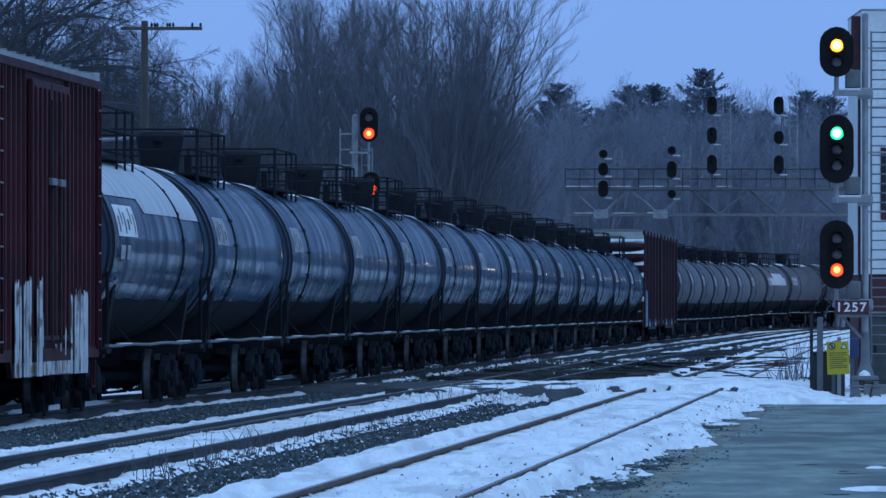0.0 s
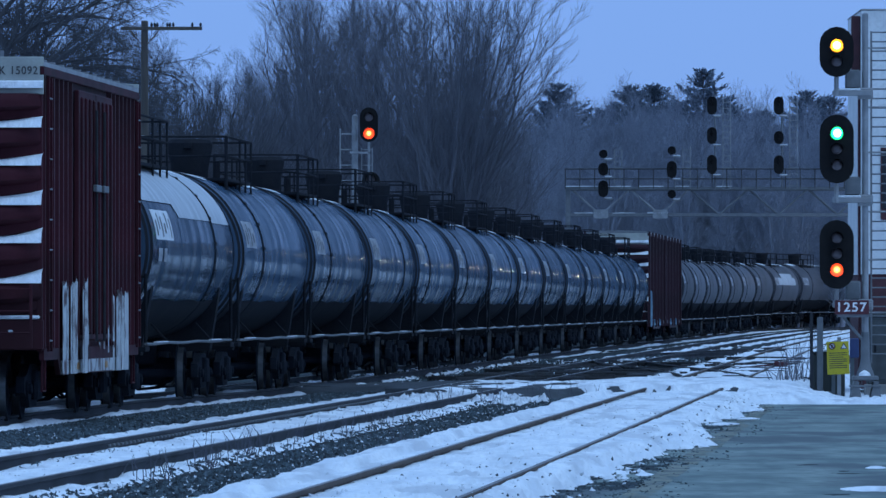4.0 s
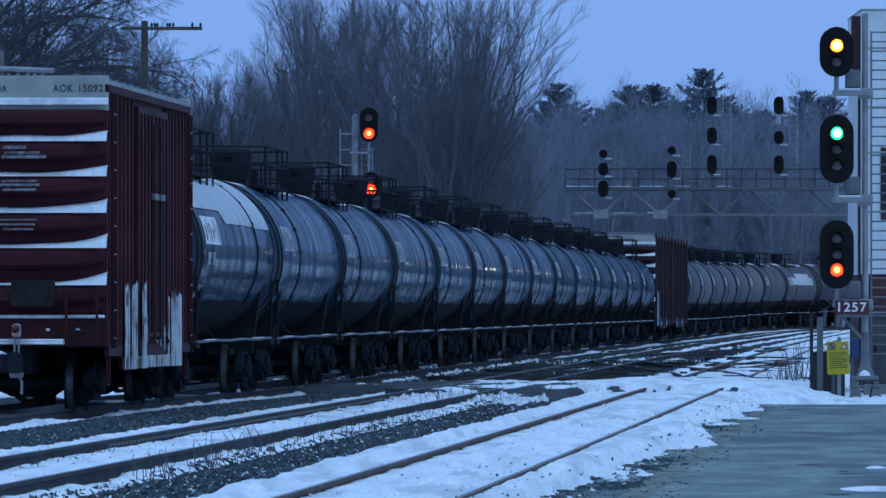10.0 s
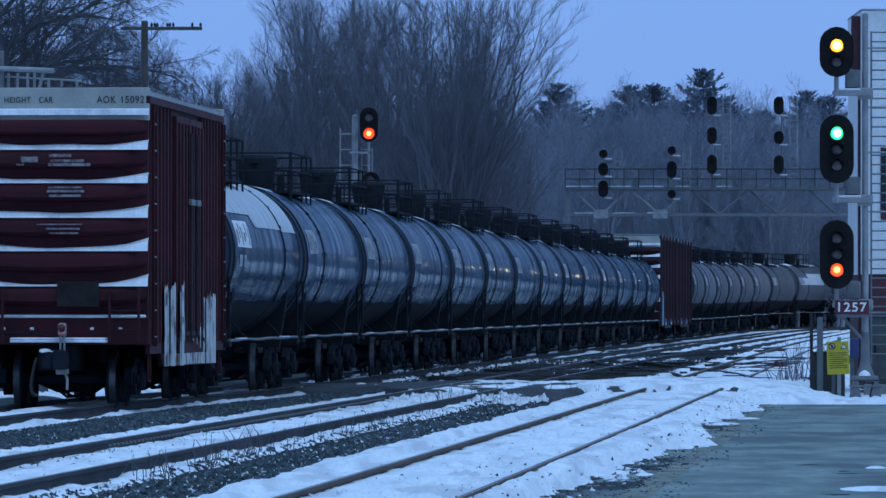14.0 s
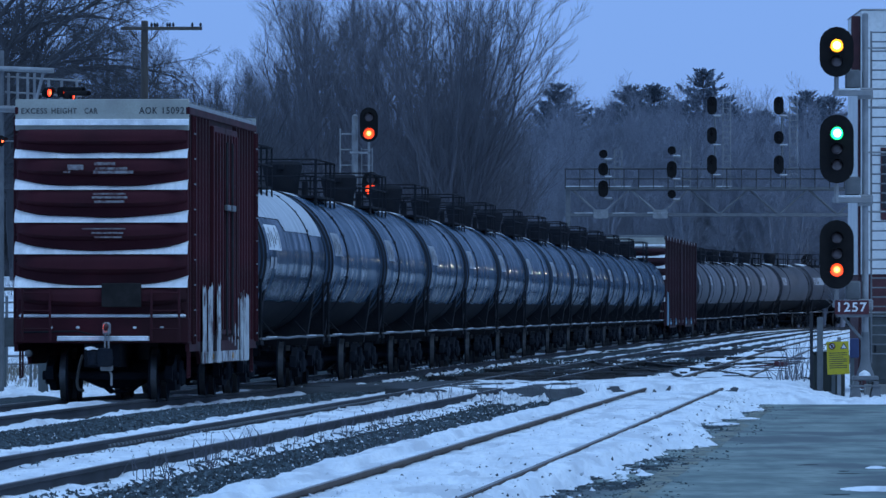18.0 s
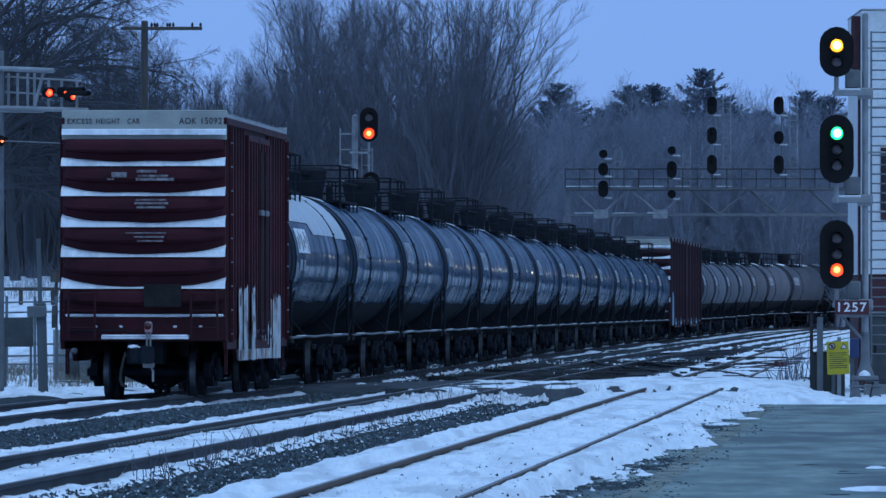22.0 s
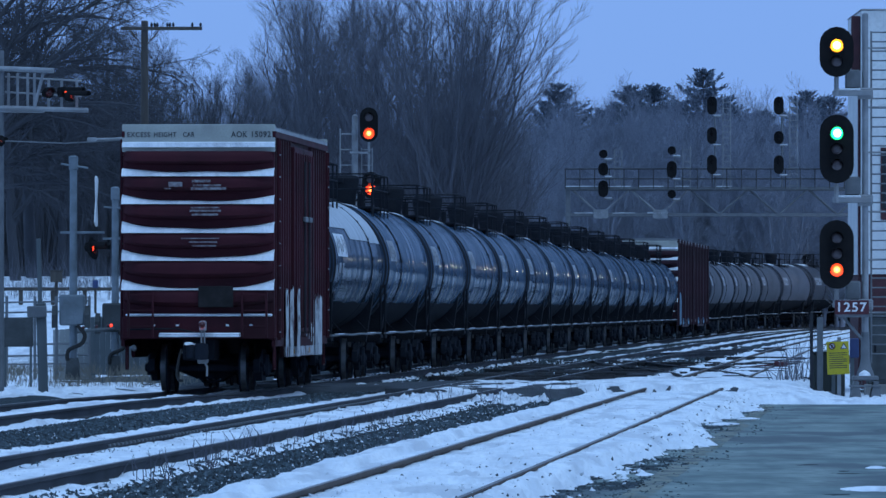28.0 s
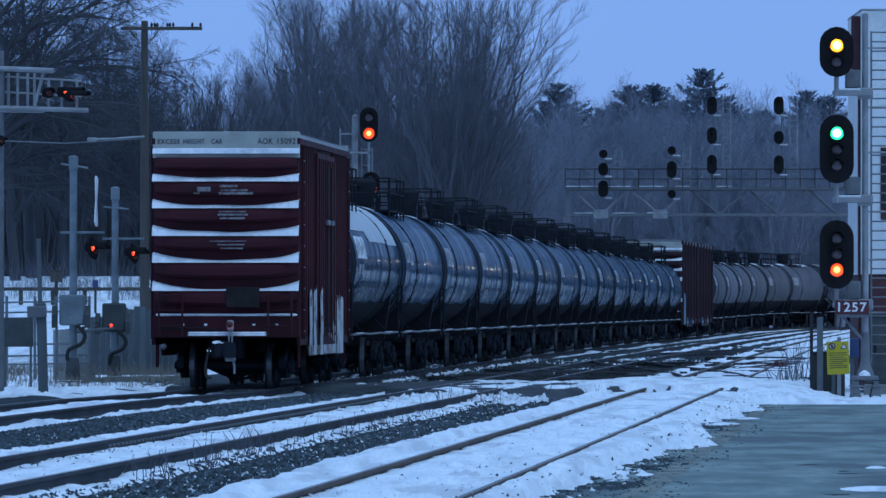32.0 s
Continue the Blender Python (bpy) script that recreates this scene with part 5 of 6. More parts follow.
for i in range(10):
    for y in (-0.6, 0.6):
        a, b = (bz0, bz1) if i % 2 else (bz1, bz0)
        # right bays in duller steel: their fade into haze is put into colour
        part("diagonal", Mesh().tube([(xs[i], y, a), (xs[i + 1], y, b)], 0.06, 5), M["galv"] if i < 4 else M["galv_dark"], brg)
    if i in (0, 2):
        part("gusset", Mesh().box(xs[i + 1] - 0.5, xs[i + 1] + 0.5, -0.72, -0.68, bz0 - 0.25, bz0 + 0.35, 0.02), M["galv"], brg)
    part("strut", Mesh().box(xs[i] - 0.04, xs[i] + 0.04, -0.64, 0.64, bz1 - 0.04, bz1 + 0.04, 0.005), M["galv_dark"], brg)
for i in range(22):
    x = bx0 + (bx1 - bx0) * i / 21
    part("rail_post", Mesh().tube([(x, -0.9, bz1), (x, -0.9, bz2)], 0.035, 5), M["dark_steel"], brg)
for z in (bz2, (bz1 + bz2) / 2):
    part("handrail", Mesh().tube([(bx0, -0.9, z), (bx1, -0.9, z)], 0.04, 5), M["dark_steel"], brg)
for a, b in ((0.0, 2.2), (2.6, 4.4), (4.9, 6.6), (7.4, 8.3), (10.0, 11.2)):
    part("chord_snow", Mesh().box(bx0 + a, bx0 + b, -0.72, -0.5, bz1 + 0.13, bz1 + 0.19, 0.02), M["snow"], brg)
    if a > 7:
        continue
    part("chord_snow", Mesh().box(bx0 + a + 0.6, bx0 + b + 0.3, -0.72, -0.5, bz0 + 0.10, bz0 + 0.15, 0.02), M["snow"], brg)
part("walkway", Mesh().box(bx0, bx1, -1.0, -0.6, bz1 - 0.05, bz1, 0.01), M["galv_dark"], brg)
for x in (bx0 + 0.2, bx1 - 0.3):
    for y in (-0.6, 0.6):
        part("leg", Mesh().box(x - 0.15, x + 0.15, y - 0.12, y + 0.12, -0.5, bz1, 0.02), M["galv_dark"], brg)
for px, spans in ((10.746, ((11.802, 12.372), (10.625, 11.498), (9.182, 10.321))),
                  (15.341, ((12.030, 12.600), (10.473, 11.612), (9.106, 9.676))),
                  (18.037, ((14.726, 15.941), (12.751, 13.891), (10.739, 12.030))),
                  (22.518, ((14.726, 15.941), (12.751, 13.625), (10.739, 11.992)))):
    for a, b in spans:
        n = 2 if b - a > 0.7 else 1
        signal_head(brg, px, -1.1, a, b, min(0.66, b - a), [b - 0.22 - k * 0.3 for k in range(n)], {}, r=0.09, hood=0.2, off="lens_black")
    for a, b in spans:
        part("head_bracket", Mesh().box(px + 0.05, px + 0.62, -1.02, -0.9, a - 0.16, a - 0.06, 0.02), M["galv"], brg)
        part("bracket_snow", Mesh().box(px + 0.1, px + 0.58, -1.02, -0.9, a - 0.06, a - 0.01, 0.01), M["snow"], brg)
    hi = spans[0][1]
    part("mast_tube", Mesh().tube([(px + 0.22, -0.8, bz1), (px + 0.22, -0.8, hi)], 0.07, 6), M["galv_dark"], brg)
    if hi > 12:
        ladder(brg, px + 0.75, -0.7, bz1, hi, 0.5, 0.4, 0.035, "galv")

# ---- level-crossing warning gear ----
def flasher(parent, x, y, z, turn, key, disc=0.24, r=0.10, hood=0.36):
    """A round crossing lamp with its backing disc and hood, turned by so many degrees from facing -y."""
    h = part("flasher_lamp", Mesh().lathe([(-0.02, 0.05), (-0.01, disc), (0.01, disc), (0.02, 0.05)], "y", 24).lathe([(0.0, 0.13), (0.14, 0.11), (0.17, 0.05)], "y", 16), M["head"], parent, "black crossing lamp with round backing disc", m=pose(x, y, z, 0, 0, turn))
    vis = Mesh()
    arc = [(math.cos(a), math.sin(a)) for a in np.linspace(0.1, math.pi - 0.1, 13)]
    q0 = r + 0.02
    vis.sheet([[(c * q, yy, s * q) for c, s in arc] for q, yy in ((q0, 0.0), (q0, -hood), (q0 + 0.015, -hood), (q0 + 0.015, 0.0))])
    part("hood", vis, M["head"], h)
    ob = part("lens", lens_disc(r, M["red_small"], "lens_red_off"), None, h, "red flashing lens", m=pose(0, -0.025, 0))
    FLASHERS.append((ob, key))
    return h


can = thing("cantilever_mast", "grey cantilever mast with crossing flashers over the road", "crossing signal", pose((-10.101), 190, -0.2))
part("mast_tube", Mesh().lathe([(0, 0.10), (7.582 + 0.2, 0.09)], "z", 14), M["galv_dark"], can)
flasher(can, 0.039, -0.2, 5.520 + 0.2, 50, "a", 0.06, 0.045, 0.15)
cz0, cz1 = 6.293 + 0.2, 7.195 + 0.2
part("arm", Mesh().tube([(-0.6, 0, cz1), (1.237, -0.3, cz1 - 0.08)], 0.06, 8), M["galv"], can, "upper arm tube")
part("arm", Mesh().tube([(-0.6, 0, cz0), (2.023, -0.3, cz0 - 0.08)], 0.055, 8), M["galv"], can, "lower arm tube")
part("brace", Mesh().tube([(0.799, -0.2, cz0), (1.005, -0.2, cz1 - 0.1)], 0.04, 6), M["galv"], can)
for a in (14, 30, 48, 60, 85, 108, 135):
    x = a / 77.6
    part("rail_post", Mesh().box(x - 0.03, x + 0.03, 0.25, 0.31, cz0, cz1 - 0.12 - (0.12 if a > 80 else 0), 0.005), M["galv"], can)
for z in (cz0 + 0.35, cz1 - 0.2):
    part("handrail", Mesh().tube([(0.1, 0.28, z), (1.85, 0.28, z - 0.1)], 0.025, 6), M["galv"], can)
part("walkway", Mesh().box(-0.6, 1.0, -0.1, 0.4, cz0 - 0.12, cz0 - 0.06, 0.01), M["galv"], can)
flasher(can, 1.121, -0.15, 6.615 + 0.2, 30, "a", 0.10, 0.085, 0.12)
flasher(can, 1.649, -0.15, 6.538 + 0.2, 60, "a", 0.11, 0.085, 0.45)
flasher(can, 1.469, 0.1, 6.641 + 0.2, 62, "b", 0.10, 0.07, 0.5)


def gate_mast(px, Y, zb, ztop, zlamp, zbox, scale, key1, key2, shell="gate_steel"):
    g = thing("crossing_gate", "grey crossing gate mast with red flashers, gate box and raised arm", "crossing gate", pose(px, Y, zb))
    part("mast_tube", Mesh().lathe([(0, 0.10), (ztop, 0.085), (ztop + 0.02, 0.02)], "z", 14), M["gate_steel"], g)
    part("cap", Mesh().lathe([(ztop - 0.32, 0.10), (ztop - 0.3, 0.115), (ztop, 0.115), (ztop + 0.03, 0.05)], "z", 14), M["gate_steel"], g)
    part("crossarm", Mesh().box(-0.32, 0.75, -0.06, 0.0, zlamp + 0.32, zlamp + 0.38, 0.01), M["gate_steel"], g)
    flasher(g, 0.44, -0.15, zlamp, 76, key1)
    flasher(g, 0.50, 0.25, zlamp - 0.06, 72, key2)
    bx = part("gate_box", Mesh().box(-0.33, 0.28, -0.24, 0.22, zbox - 0.36, zbox + 0.38, 0.04), M[shell], g, "grey gate mechanism box")
    for x in (-0.45, 0.33):
        part("counterweight", Mesh().prism([(-0.3, zbox - 0.42), (0.25, zbox - 0.42), (0.25, zbox + 0.1), (-0.05, zbox + 0.12), (-0.3, zbox - 0.1)], x - 0.06, x + 0.06, "x"), M["case_grey"], bx)
    for a in ((-1, 1) if scale > 0.9 else ()):
        part("crossbuck_blade", Mesh().box(-0.6, 0.6, -0.012, 0.012, -0.11, 0.11, 0.004, pose(0.55, -0.05, min(zlamp + 1.1, ztop - 0.4), 0, 0, 85) @ Matrix.Rotation(radians(80 if a > 0 else -68), 4, 'Y')), M["white"], g, "white crossbuck blade")
    part("conduit", Mesh().hose([(0.1, -0.2, zbox - 0.36), (0.28, -0.24, zbox - 0.58), (0.2, -0.24, zbox - 0.80), (-0.1, -0.22, zbox - 0.95), (-0.14, -0.2, zbox - 1.2)], 0.05, 8), M["rubber"], g, "black cable conduit")
    part("foundation", Mesh().prism([(-0.20, -0.1), (0.17, -0.1), (0.12, 0.42), (-0.15, 0.42)], -0.2, 0.2, "y"), M["case_grey"], g, "dark tapered cast foundation")
    part("bell_arm", Mesh().tube([(-0.3, -0.05, zlamp + 2.0 if zlamp + 2.0 < ztop else ztop - 0.5), (0.35, -0.05, zlamp + 1.9 if zlamp + 1.9 < ztop else ztop - 0.55)], 0.03, 6), M["gate_steel"], g)
    return g


gate_mast((-8.869), 200, 0.09, 5.342 - 0.09, 3.172 - 0.09, 1.653 - 0.09, 1, "b", "a")
g2 = gate_mast((-8.495), 216, 0.05, 4.829 - 0.05, 3.159 - 0.05, 1.460 - 0.05, 0.8, "b", "a", "case_grey")
arm = part("gate_arm", Mesh().tube([(-0.05, -0.35, 1.182 - 0.05), (-0.62, -9.0, 1.119 - 0.05)], 0.05, 6), M["fence"], g2, "lowered weathered gate arm with small lamps")
for k, key in ((0.18, "a"), (0.5, "a"), (0.86, "a"), (0.1, "b")):
    q = Vector((-0.05, -0.35, 1.182 - 0.05)).lerp(Vector((-0.62, -9.0, 1.119 - 0.05)), k)
    FLASHERS.append((part("arm_lamp", lens_disc(0.045, M["arm_red"], "lens_red_off"), None, arm, "small red arm lamp", m=Matrix.Translation(q + Vector((0.05, -0.06, 0.09)))), key))

# a wooden post and equipment left of the gates
wp = thing("wooden_post", "leaning weathered wooden post with a meter box beside the crossing", "post", pose((-9.026), 188, -0.12, 0, -1.5, 0))
part("shaft", Mesh().box(-0.10, 0.12, -0.1, 0.1, -0.1, 1.95, 0.02).box(-0.06, 0.04, -0.05, 0.05, 1.9, 3.4, 0.02), M["fence"], wp)
part("meter_box", Mesh().box(-0.3, 0.14, -0.22, -0.1, 1.62, 1.88, 0.02), M["galv_dark"], wp)
sb = thing("dark_sign", "dark rectangular sign panel on two posts in the snow", "sign", pose((-9.994), 196, 0.05))
part("panel", Mesh().box(-0.36, 0.36, -0.02, 0.02, 0.750, 1.441, 0.006), M["case_grey"], sb)
for x in (-0.3, 0.3):
    part("post", Mesh().box(x - 0.03, x + 0.03, 0.02, 0.08, -0.2, 1.441, 0.005), M["fence"], sb)

# utility pole with birds' insulators
up_ = thing("utility_pole", "old wooden utility pole with a crossarm and insulators", "utility pole", pose((-9.380), 262, -0.2))
part("shaft", Mesh().lathe([(0, 0.16), (10.738 + 0.2, 0.11), (10.756 + 0.2, 0.03)], "z", 12), M["pole"], up_)
cz = 10.507 + 0.2
part("crossarm", Mesh().box(-0.75, 1.812, -0.15, -0.05, cz - 0.055, cz + 0.055, 0.01), M["pole"], up_)
part("brace", Mesh().tube([(0.5, -0.12, cz), (0.05, -0.12, cz - 0.55)], 0.02, 5), M["pole"], up_)
part("brace", Mesh().tube([(-0.5, -0.12, cz), (-0.05, -0.12, cz - 0.55)], 0.02, 5), M["pole"], up_)
for x in (0.22, 0.32, 0.40, 0.72, 0.80, 0.90, 1.5, 1.76):
    part("insulator", Mesh().lathe([(cz + 0.05, 0.02), (cz + 0.09, 0.045), (cz + 0.15, 0.035), (cz + 0.19, 0.01)], "z", 8, (x, -0.1, 0)), M["glass"], up_)


lampz = 7.096 + 0.2
part("lamp_arm", Mesh().tube([(0, -0.1, lampz + 0.02), (-0.9, -0.2, lampz - 0.05), ((-1.634), -0.3, lampz - 0.08)], 0.035, 6), M["galv"], up_)
part("lamp_head", Mesh().box((-1.794), (-1.492), -0.4, -0.2, lampz - 0.14, lampz - 0.02, 0.03), M["galv"], up_, "unlit street light head")
part("cable", Mesh().tube([((-4.974), 0, lampz - 0.10), ((-2.487), 0, lampz - 0.20), (0, -0.1, lampz - 0.05)], 0.02, 5), M["galv_dark"], up_)

# street lamps out of view beyond the curve, inferred from and placed for the glints along the tank shells
M["street_glow"] = lamp_glow("lit_street_lens", (1.0, 0.84, 0.42), 260, 0.8)
for x, y in ((35.2, 580), (35.5, 566), (35.0, 552)):
    sl = thing("street_lamp", "grey street lamp with a warm lit head beyond the curve", "street lamp", pose(x, y, -0.4), "street lamps of the road")
    part("shaft", Mesh().lathe([(0, 0.12), (0.3, 0.09), (8.0, 0.06), (8.05, 0.02)], "z", 10), M["galv_dark"], sl)
    part("lamp_arm", Mesh().tube([(0, 0, 7.9), (-0.5, -0.3, 8.25), (-1.3, -0.8, 8.3)], 0.04, 6), M["galv_dark"], sl)
    part("lamp_head", Mesh().box(-1.75, -1.15, -1.0, -0.6, 8.28, 8.42, 0.05), M["galv_dark"], sl)
    part("lens", Mesh().lathe([(-0.16, 0.03), (-0.12, 0.13), (-0.04, 0.20), (0.0, 0.21)], "z", 14), M["street_glow"], sl, "warm lit lens", m=pose(-1.45, -0.8, 8.28))

# ---- fences, brush and clutter on the far side of the tracks ----
bf = thing("board_fence", "weathered grey vertical board fence behind the gates", "fence", pose(0, 226, 0.0))
brnd = random.Random(3)
x = (-9.593)
while x < (-6.957):
    wd = brnd.uniform(0.13, 0.17)
    hi = 1.725 + brnd.uniform(-0.06, 0.05) + 0.25 * smooth_step((-8.796), (-9.563), x) * -1
    part("board", Mesh().box(x, x + wd, 0, 0.025, -0.1, float(hi), 0.006), M["fence"], bf)
    x += wd + 0.002
part("fence_rail", Mesh().box((-9.593), (-6.957), 0.03, 0.08, 0.5, 0.6, 0.01), M["fence"], bf)
lf = thing("board_fence", "low pale grey board fence in front of the snowy field", "fence", pose(0, 227, 0.0))
x = -10.62
while x < -9.62:
    wd = brnd.uniform(0.14, 0.18)
    part("board", Mesh().box(x, x + wd, 0, 0.025, -0.25, 1.15 + brnd.uniform(-0.03, 0.03), 0.006), M["fence_pale"], lf)
    x += wd + 0.003
part("fence_rail", Mesh().box(-10.62, -9.6, 0.03, 0.08, 0.6, 0.7, 0.01), M["fence_pale"], lf)
pf = thing("pipe_fence", "grey pipe rail fence with wire mesh in the snow", "fence", pose(0, 222, 0.0))
for yy in (1.905, 1.634, 0.776, 0.475, 0.249):
    part("pipe", Mesh().tube([((-12.103), 0, yy - 0.05), ((-9.393), 0, yy)], 0.028, 6), M["galv_dark"], pf)
for xx in ((-11.621), (-10.869), (-10.297), (-9.423)):
    part("fence_post", Mesh().tube([(xx, 0, -0.2), (xx, 0, 2.026)], 0.04, 8), M["galv_dark"], pf)
mesh = Mesh()
for k in range(46):
    xx = (-11.802) + k * 0.053
    mesh.tube([(xx, 0.01, (-0.007)), (xx + 0.35, 0.01, 0.475)], 0.004, 3, False).tube([(xx + 0.35, 0.012, (-0.007)), (xx, 0.012, 0.475)], 0.004, 3, False)
tagged(part("wire_mesh", mesh, M["galv_dark"], pf), kind="stuff")
gr = thing("guard_rail", "long dark guard rail across the snowy field", "guard rail", pose(0, 285, 0.0))
part("beam", Mesh().box((-15.924), (-8.774), -0.05, 0.05, 2.314, 2.430, 0.02), M["pole"], gr)
for xx in np.linspace((-15.538), (-8.967), 7):
    part("rail_post", Mesh().box(xx - 0.07, xx + 0.07, 0.06, 0.2, 0.5, 2.392, 0.01), M["pole"], gr)
yb_ = thing("yard_box", "tan equipment box on the snowy field", "box", pose((-12.987), 280, 2.588))
part("case", Mesh().box(-0.2, 0.2, -0.2, 0.2, 0, 0.36, 0.02), M["pole"], yb_)
part("lid", Mesh().box(-0.22, 0.22, -0.22, 0.22, 0.36, 0.40, 0.01), M["pole"], yb_)
part("stake", Mesh().box(-0.05, 0.05, -0.05, 0.05, -1.2, 0, 0.01), M["pole"], yb_)
bb = thing("barrel", "small blue barrel on the snowy field", "barrel", pose((-11.677), 280, 2.398))
part("drum", Mesh().lathe([(0, 0.09), (0.02, 0.1), (0.24, 0.1), (0.26, 0.09)], "z", 14), M["blue"], bb)
part("stake", Mesh().box(-0.04, 0.04, -0.04, 0.04, -1.0, 0, 0.01), M["pole"], bb)


def base_z(x, y):
    return float(ground_height(np.array([x]), np.array([y]))[0])


def weeds(name, places, material, label, seed, tall, n, thick=1.0):
    """Thin dry stalks in loose tufts."""
    rnd = random.Random(seed)
    mb = Mesh()
    for x, y, z, r in places:
        for k in range(n):
            a, q = rnd.uniform(0, 6.28), r * rnd.random() ** 0.6
            p = Vector((x + q * math.cos(a), y + q * math.sin(a) * 2.0, z))
            lean = Vector((rnd.gauss(0, 0.22), rnd.gauss(0, 0.22), 1.0)) * tall * rnd.uniform(0.35, 1.0)
            mb.tube([p, p + lean * 0.55, p + lean + Vector((rnd.gauss(0, 0.1), 0, -0.03)) * tall], [0.006 * thick, 0.005 * thick, 0.002 * thick], 3, False)
    return tagged(part(name, mb, material, None, smooth=0), label, "grass", "", "stuff")


places = []
wr = random.Random(6)
for k in range(150):
    px, yy = wr.uniform(-20, 330), wr.uniform(188, 224)
    x = (px - 784) * yy / 14747.5
    places.append((x, yy, -0.08 + 0.12 * smooth_step(190, 215, yy), 0.4))
weeds("dry_grass", places, M["grass"], "pale dry grass tufts in snow beside the crossing", 2, 0.30, 10)
places = [(*on_track(u, v)[:2], z, r) for u, v, z, r in ((-73, 5.9, 0.0, 0.15), (-75, 6.05, 0.0, 0.2), (-66, 5.8, 0.0, 0.25), (-64, 5.6, 0.0, 0.2), (-78, 5.7, 0.0, 0.3), (-30, 5.7, 0.0, 0.2), (-12, 5.0, 0.05, 0.3), (-4, 6.4, 0.0, 0.3), (-60, 7.2, 0.0, 0.2), (-70, 5.7, 0.0, 0.4), (-68, 6.1, 0.0, 0.3), (-62, 5.8, 0.0, 0.4), (-56, 5.7, 0.0, 0.4), (-52, 5.9, 0.0, 0.4), (-46, 5.8, 0.0, 0.3), (-40, 5.7, 0.0, 0.4), (-80, 6.0, 0.0, 0.3), (-8, 5.6, 0.1, 0.5), (-14, 6.0, 0.0, 0.5), (-3, 7.0, 0.05, 0.5))]
weeds("dry_weeds", places, M["bark"], "thin dead weed stalks standing in the snow", 4, 0.34, 9)
places = [((px - 784) * 182 / 14747.5, 182 + k * 1.5, -0.05, 0.35) for k, px in enumerate((1385, 1395, 1405, 1418, 1428, 1440, 1500, 1512))]
weeds("dead_reeds", places, M["bark"], "dead brush stalks beside the signal mast", 9, 1.3, 9, 1.6)
places = [((px - 784) * yy / 14747.5, yy, 2.0, 1.2) for px, yy in ((20, 292), (70, 300), (110, 290), (150, 296), (190, 300), (230, 292), (260, 298), (300, 300), (340, 296))]
weeds("field_brush", places, M["bark"], "low leafless brush along the field edge", 13, 2.0, 60)

places = [(x, y, base_z(x, y) - 0.2, 1.3) for x, y in (((px - 784) * yy / 14747.5, yy) for px, yy in ((-60 + 11 * k, 330 + (k * 7) % 16) for k in range(52)))]
weeds("thicket", places, M["dark_bark"], "dense dark leafless thicket at the edge of the field", 17, 8.0, 90, 3.2)


# ---- trees ----
def bare_tree(seed, height, counts, spread, droop=0.0, trunk_r=0.28, fork=0.25, bark="bark"):
    """A leafless tree: trunk and limbs in one mesh, the fine branches of the crown in another."""
    rnd = random.Random(seed)
    wood, twigs = Mesh(), Mesh()

    def grow(p, d, length, r, level):
        nseg = (7, 5, 4, 3, 2)[level]
        pts, rad = [p], [r]
        end_r = r * (0.35 if level else 0.25)
        for i in range(nseg):
            wob = (0.07, 0.10, 0.12, 0.15, 0.16)[level]
            d = (d + Vector((rnd.gauss(0, wob), rnd.gauss(0, wob), rnd.gauss(0.02, wob * 0.7)))).normalized()
            d = (d + Vector((0, 0, 0.10 - droop * (level > 1)))).normalized()
            pts.append(pts[-1] + d * length / nseg)
            rad.append(r + (end_r - r) * (i + 1) / nseg)
        (wood if level < 2 else twigs).tube(pts, rad, (8, 6, 4, 3, 3)[level], caps=False)
        if level == len(counts):
            return
        for k in range(counts[level]):
            f = fork + (1 - fork) * (k + rnd.random()) / counts[level] if level == 0 else 0.15 + 0.85 * (k + rnd.random()) / counts[level]
            q = f * nseg
            i = min(int(q), nseg - 1)
            at = pts[i].lerp(pts[i + 1], q - i)
            dd = (pts[i + 1] - pts[i]).normalized()
            side = dd.cross(Vector((rnd.gauss(0, 1), rnd.gauss(0, 1), rnd.gauss(0, 1)))).normalized()
            ang = rnd.uniform(0.35, 0.95) * spread
            nd = (dd * math.cos(ang) + side * math.sin(ang)).normalized()
            ll = length * rnd.uniform(0.38, 0.62) * (1.15 - 0.55 * f if level == 0 else 1.1 - 0.4 * f)
            grow(at, nd, ll, max((0.012, 0.009, 0.006, 0.005)[level], (r + (end_r - r) * f) * rnd.uniform(0.42, 0.6)), level + 1)

    grow(Vector((0, 0, -0.3)), Vector((0, 0, 1)), height * 0.8, trunk_r, 0)
    return wood.data("trunk", M[bark], 60), twigs.data("crown", M[bark], 0)


KINDS = [bare_tree(3, 21, (17, 10, 8, 6), 0.95, -0.04, 0.30, 0.04), bare_tree(8, 17, (14, 9, 8, 6), 0.8, 0.0, 0.24, 0.10),
         bare_tree(15, 14, (14, 8, 7, 6), 0.95, 0.03, 0.18, 0.08), bare_tree(21, 15, (12, 9, 8, 7), 1.25, 0.12, 0.28, 0.22, "dark_bark"),
         bare_tree(8, 17, (14, 9, 8, 6), 0.8, 0.0, 0.24, 0.10, "hazed_bark"), bare_tree(15, 14, (14, 8, 7, 6), 0.95, 0.03, 0.18, 0.08, "hazed_bark")]


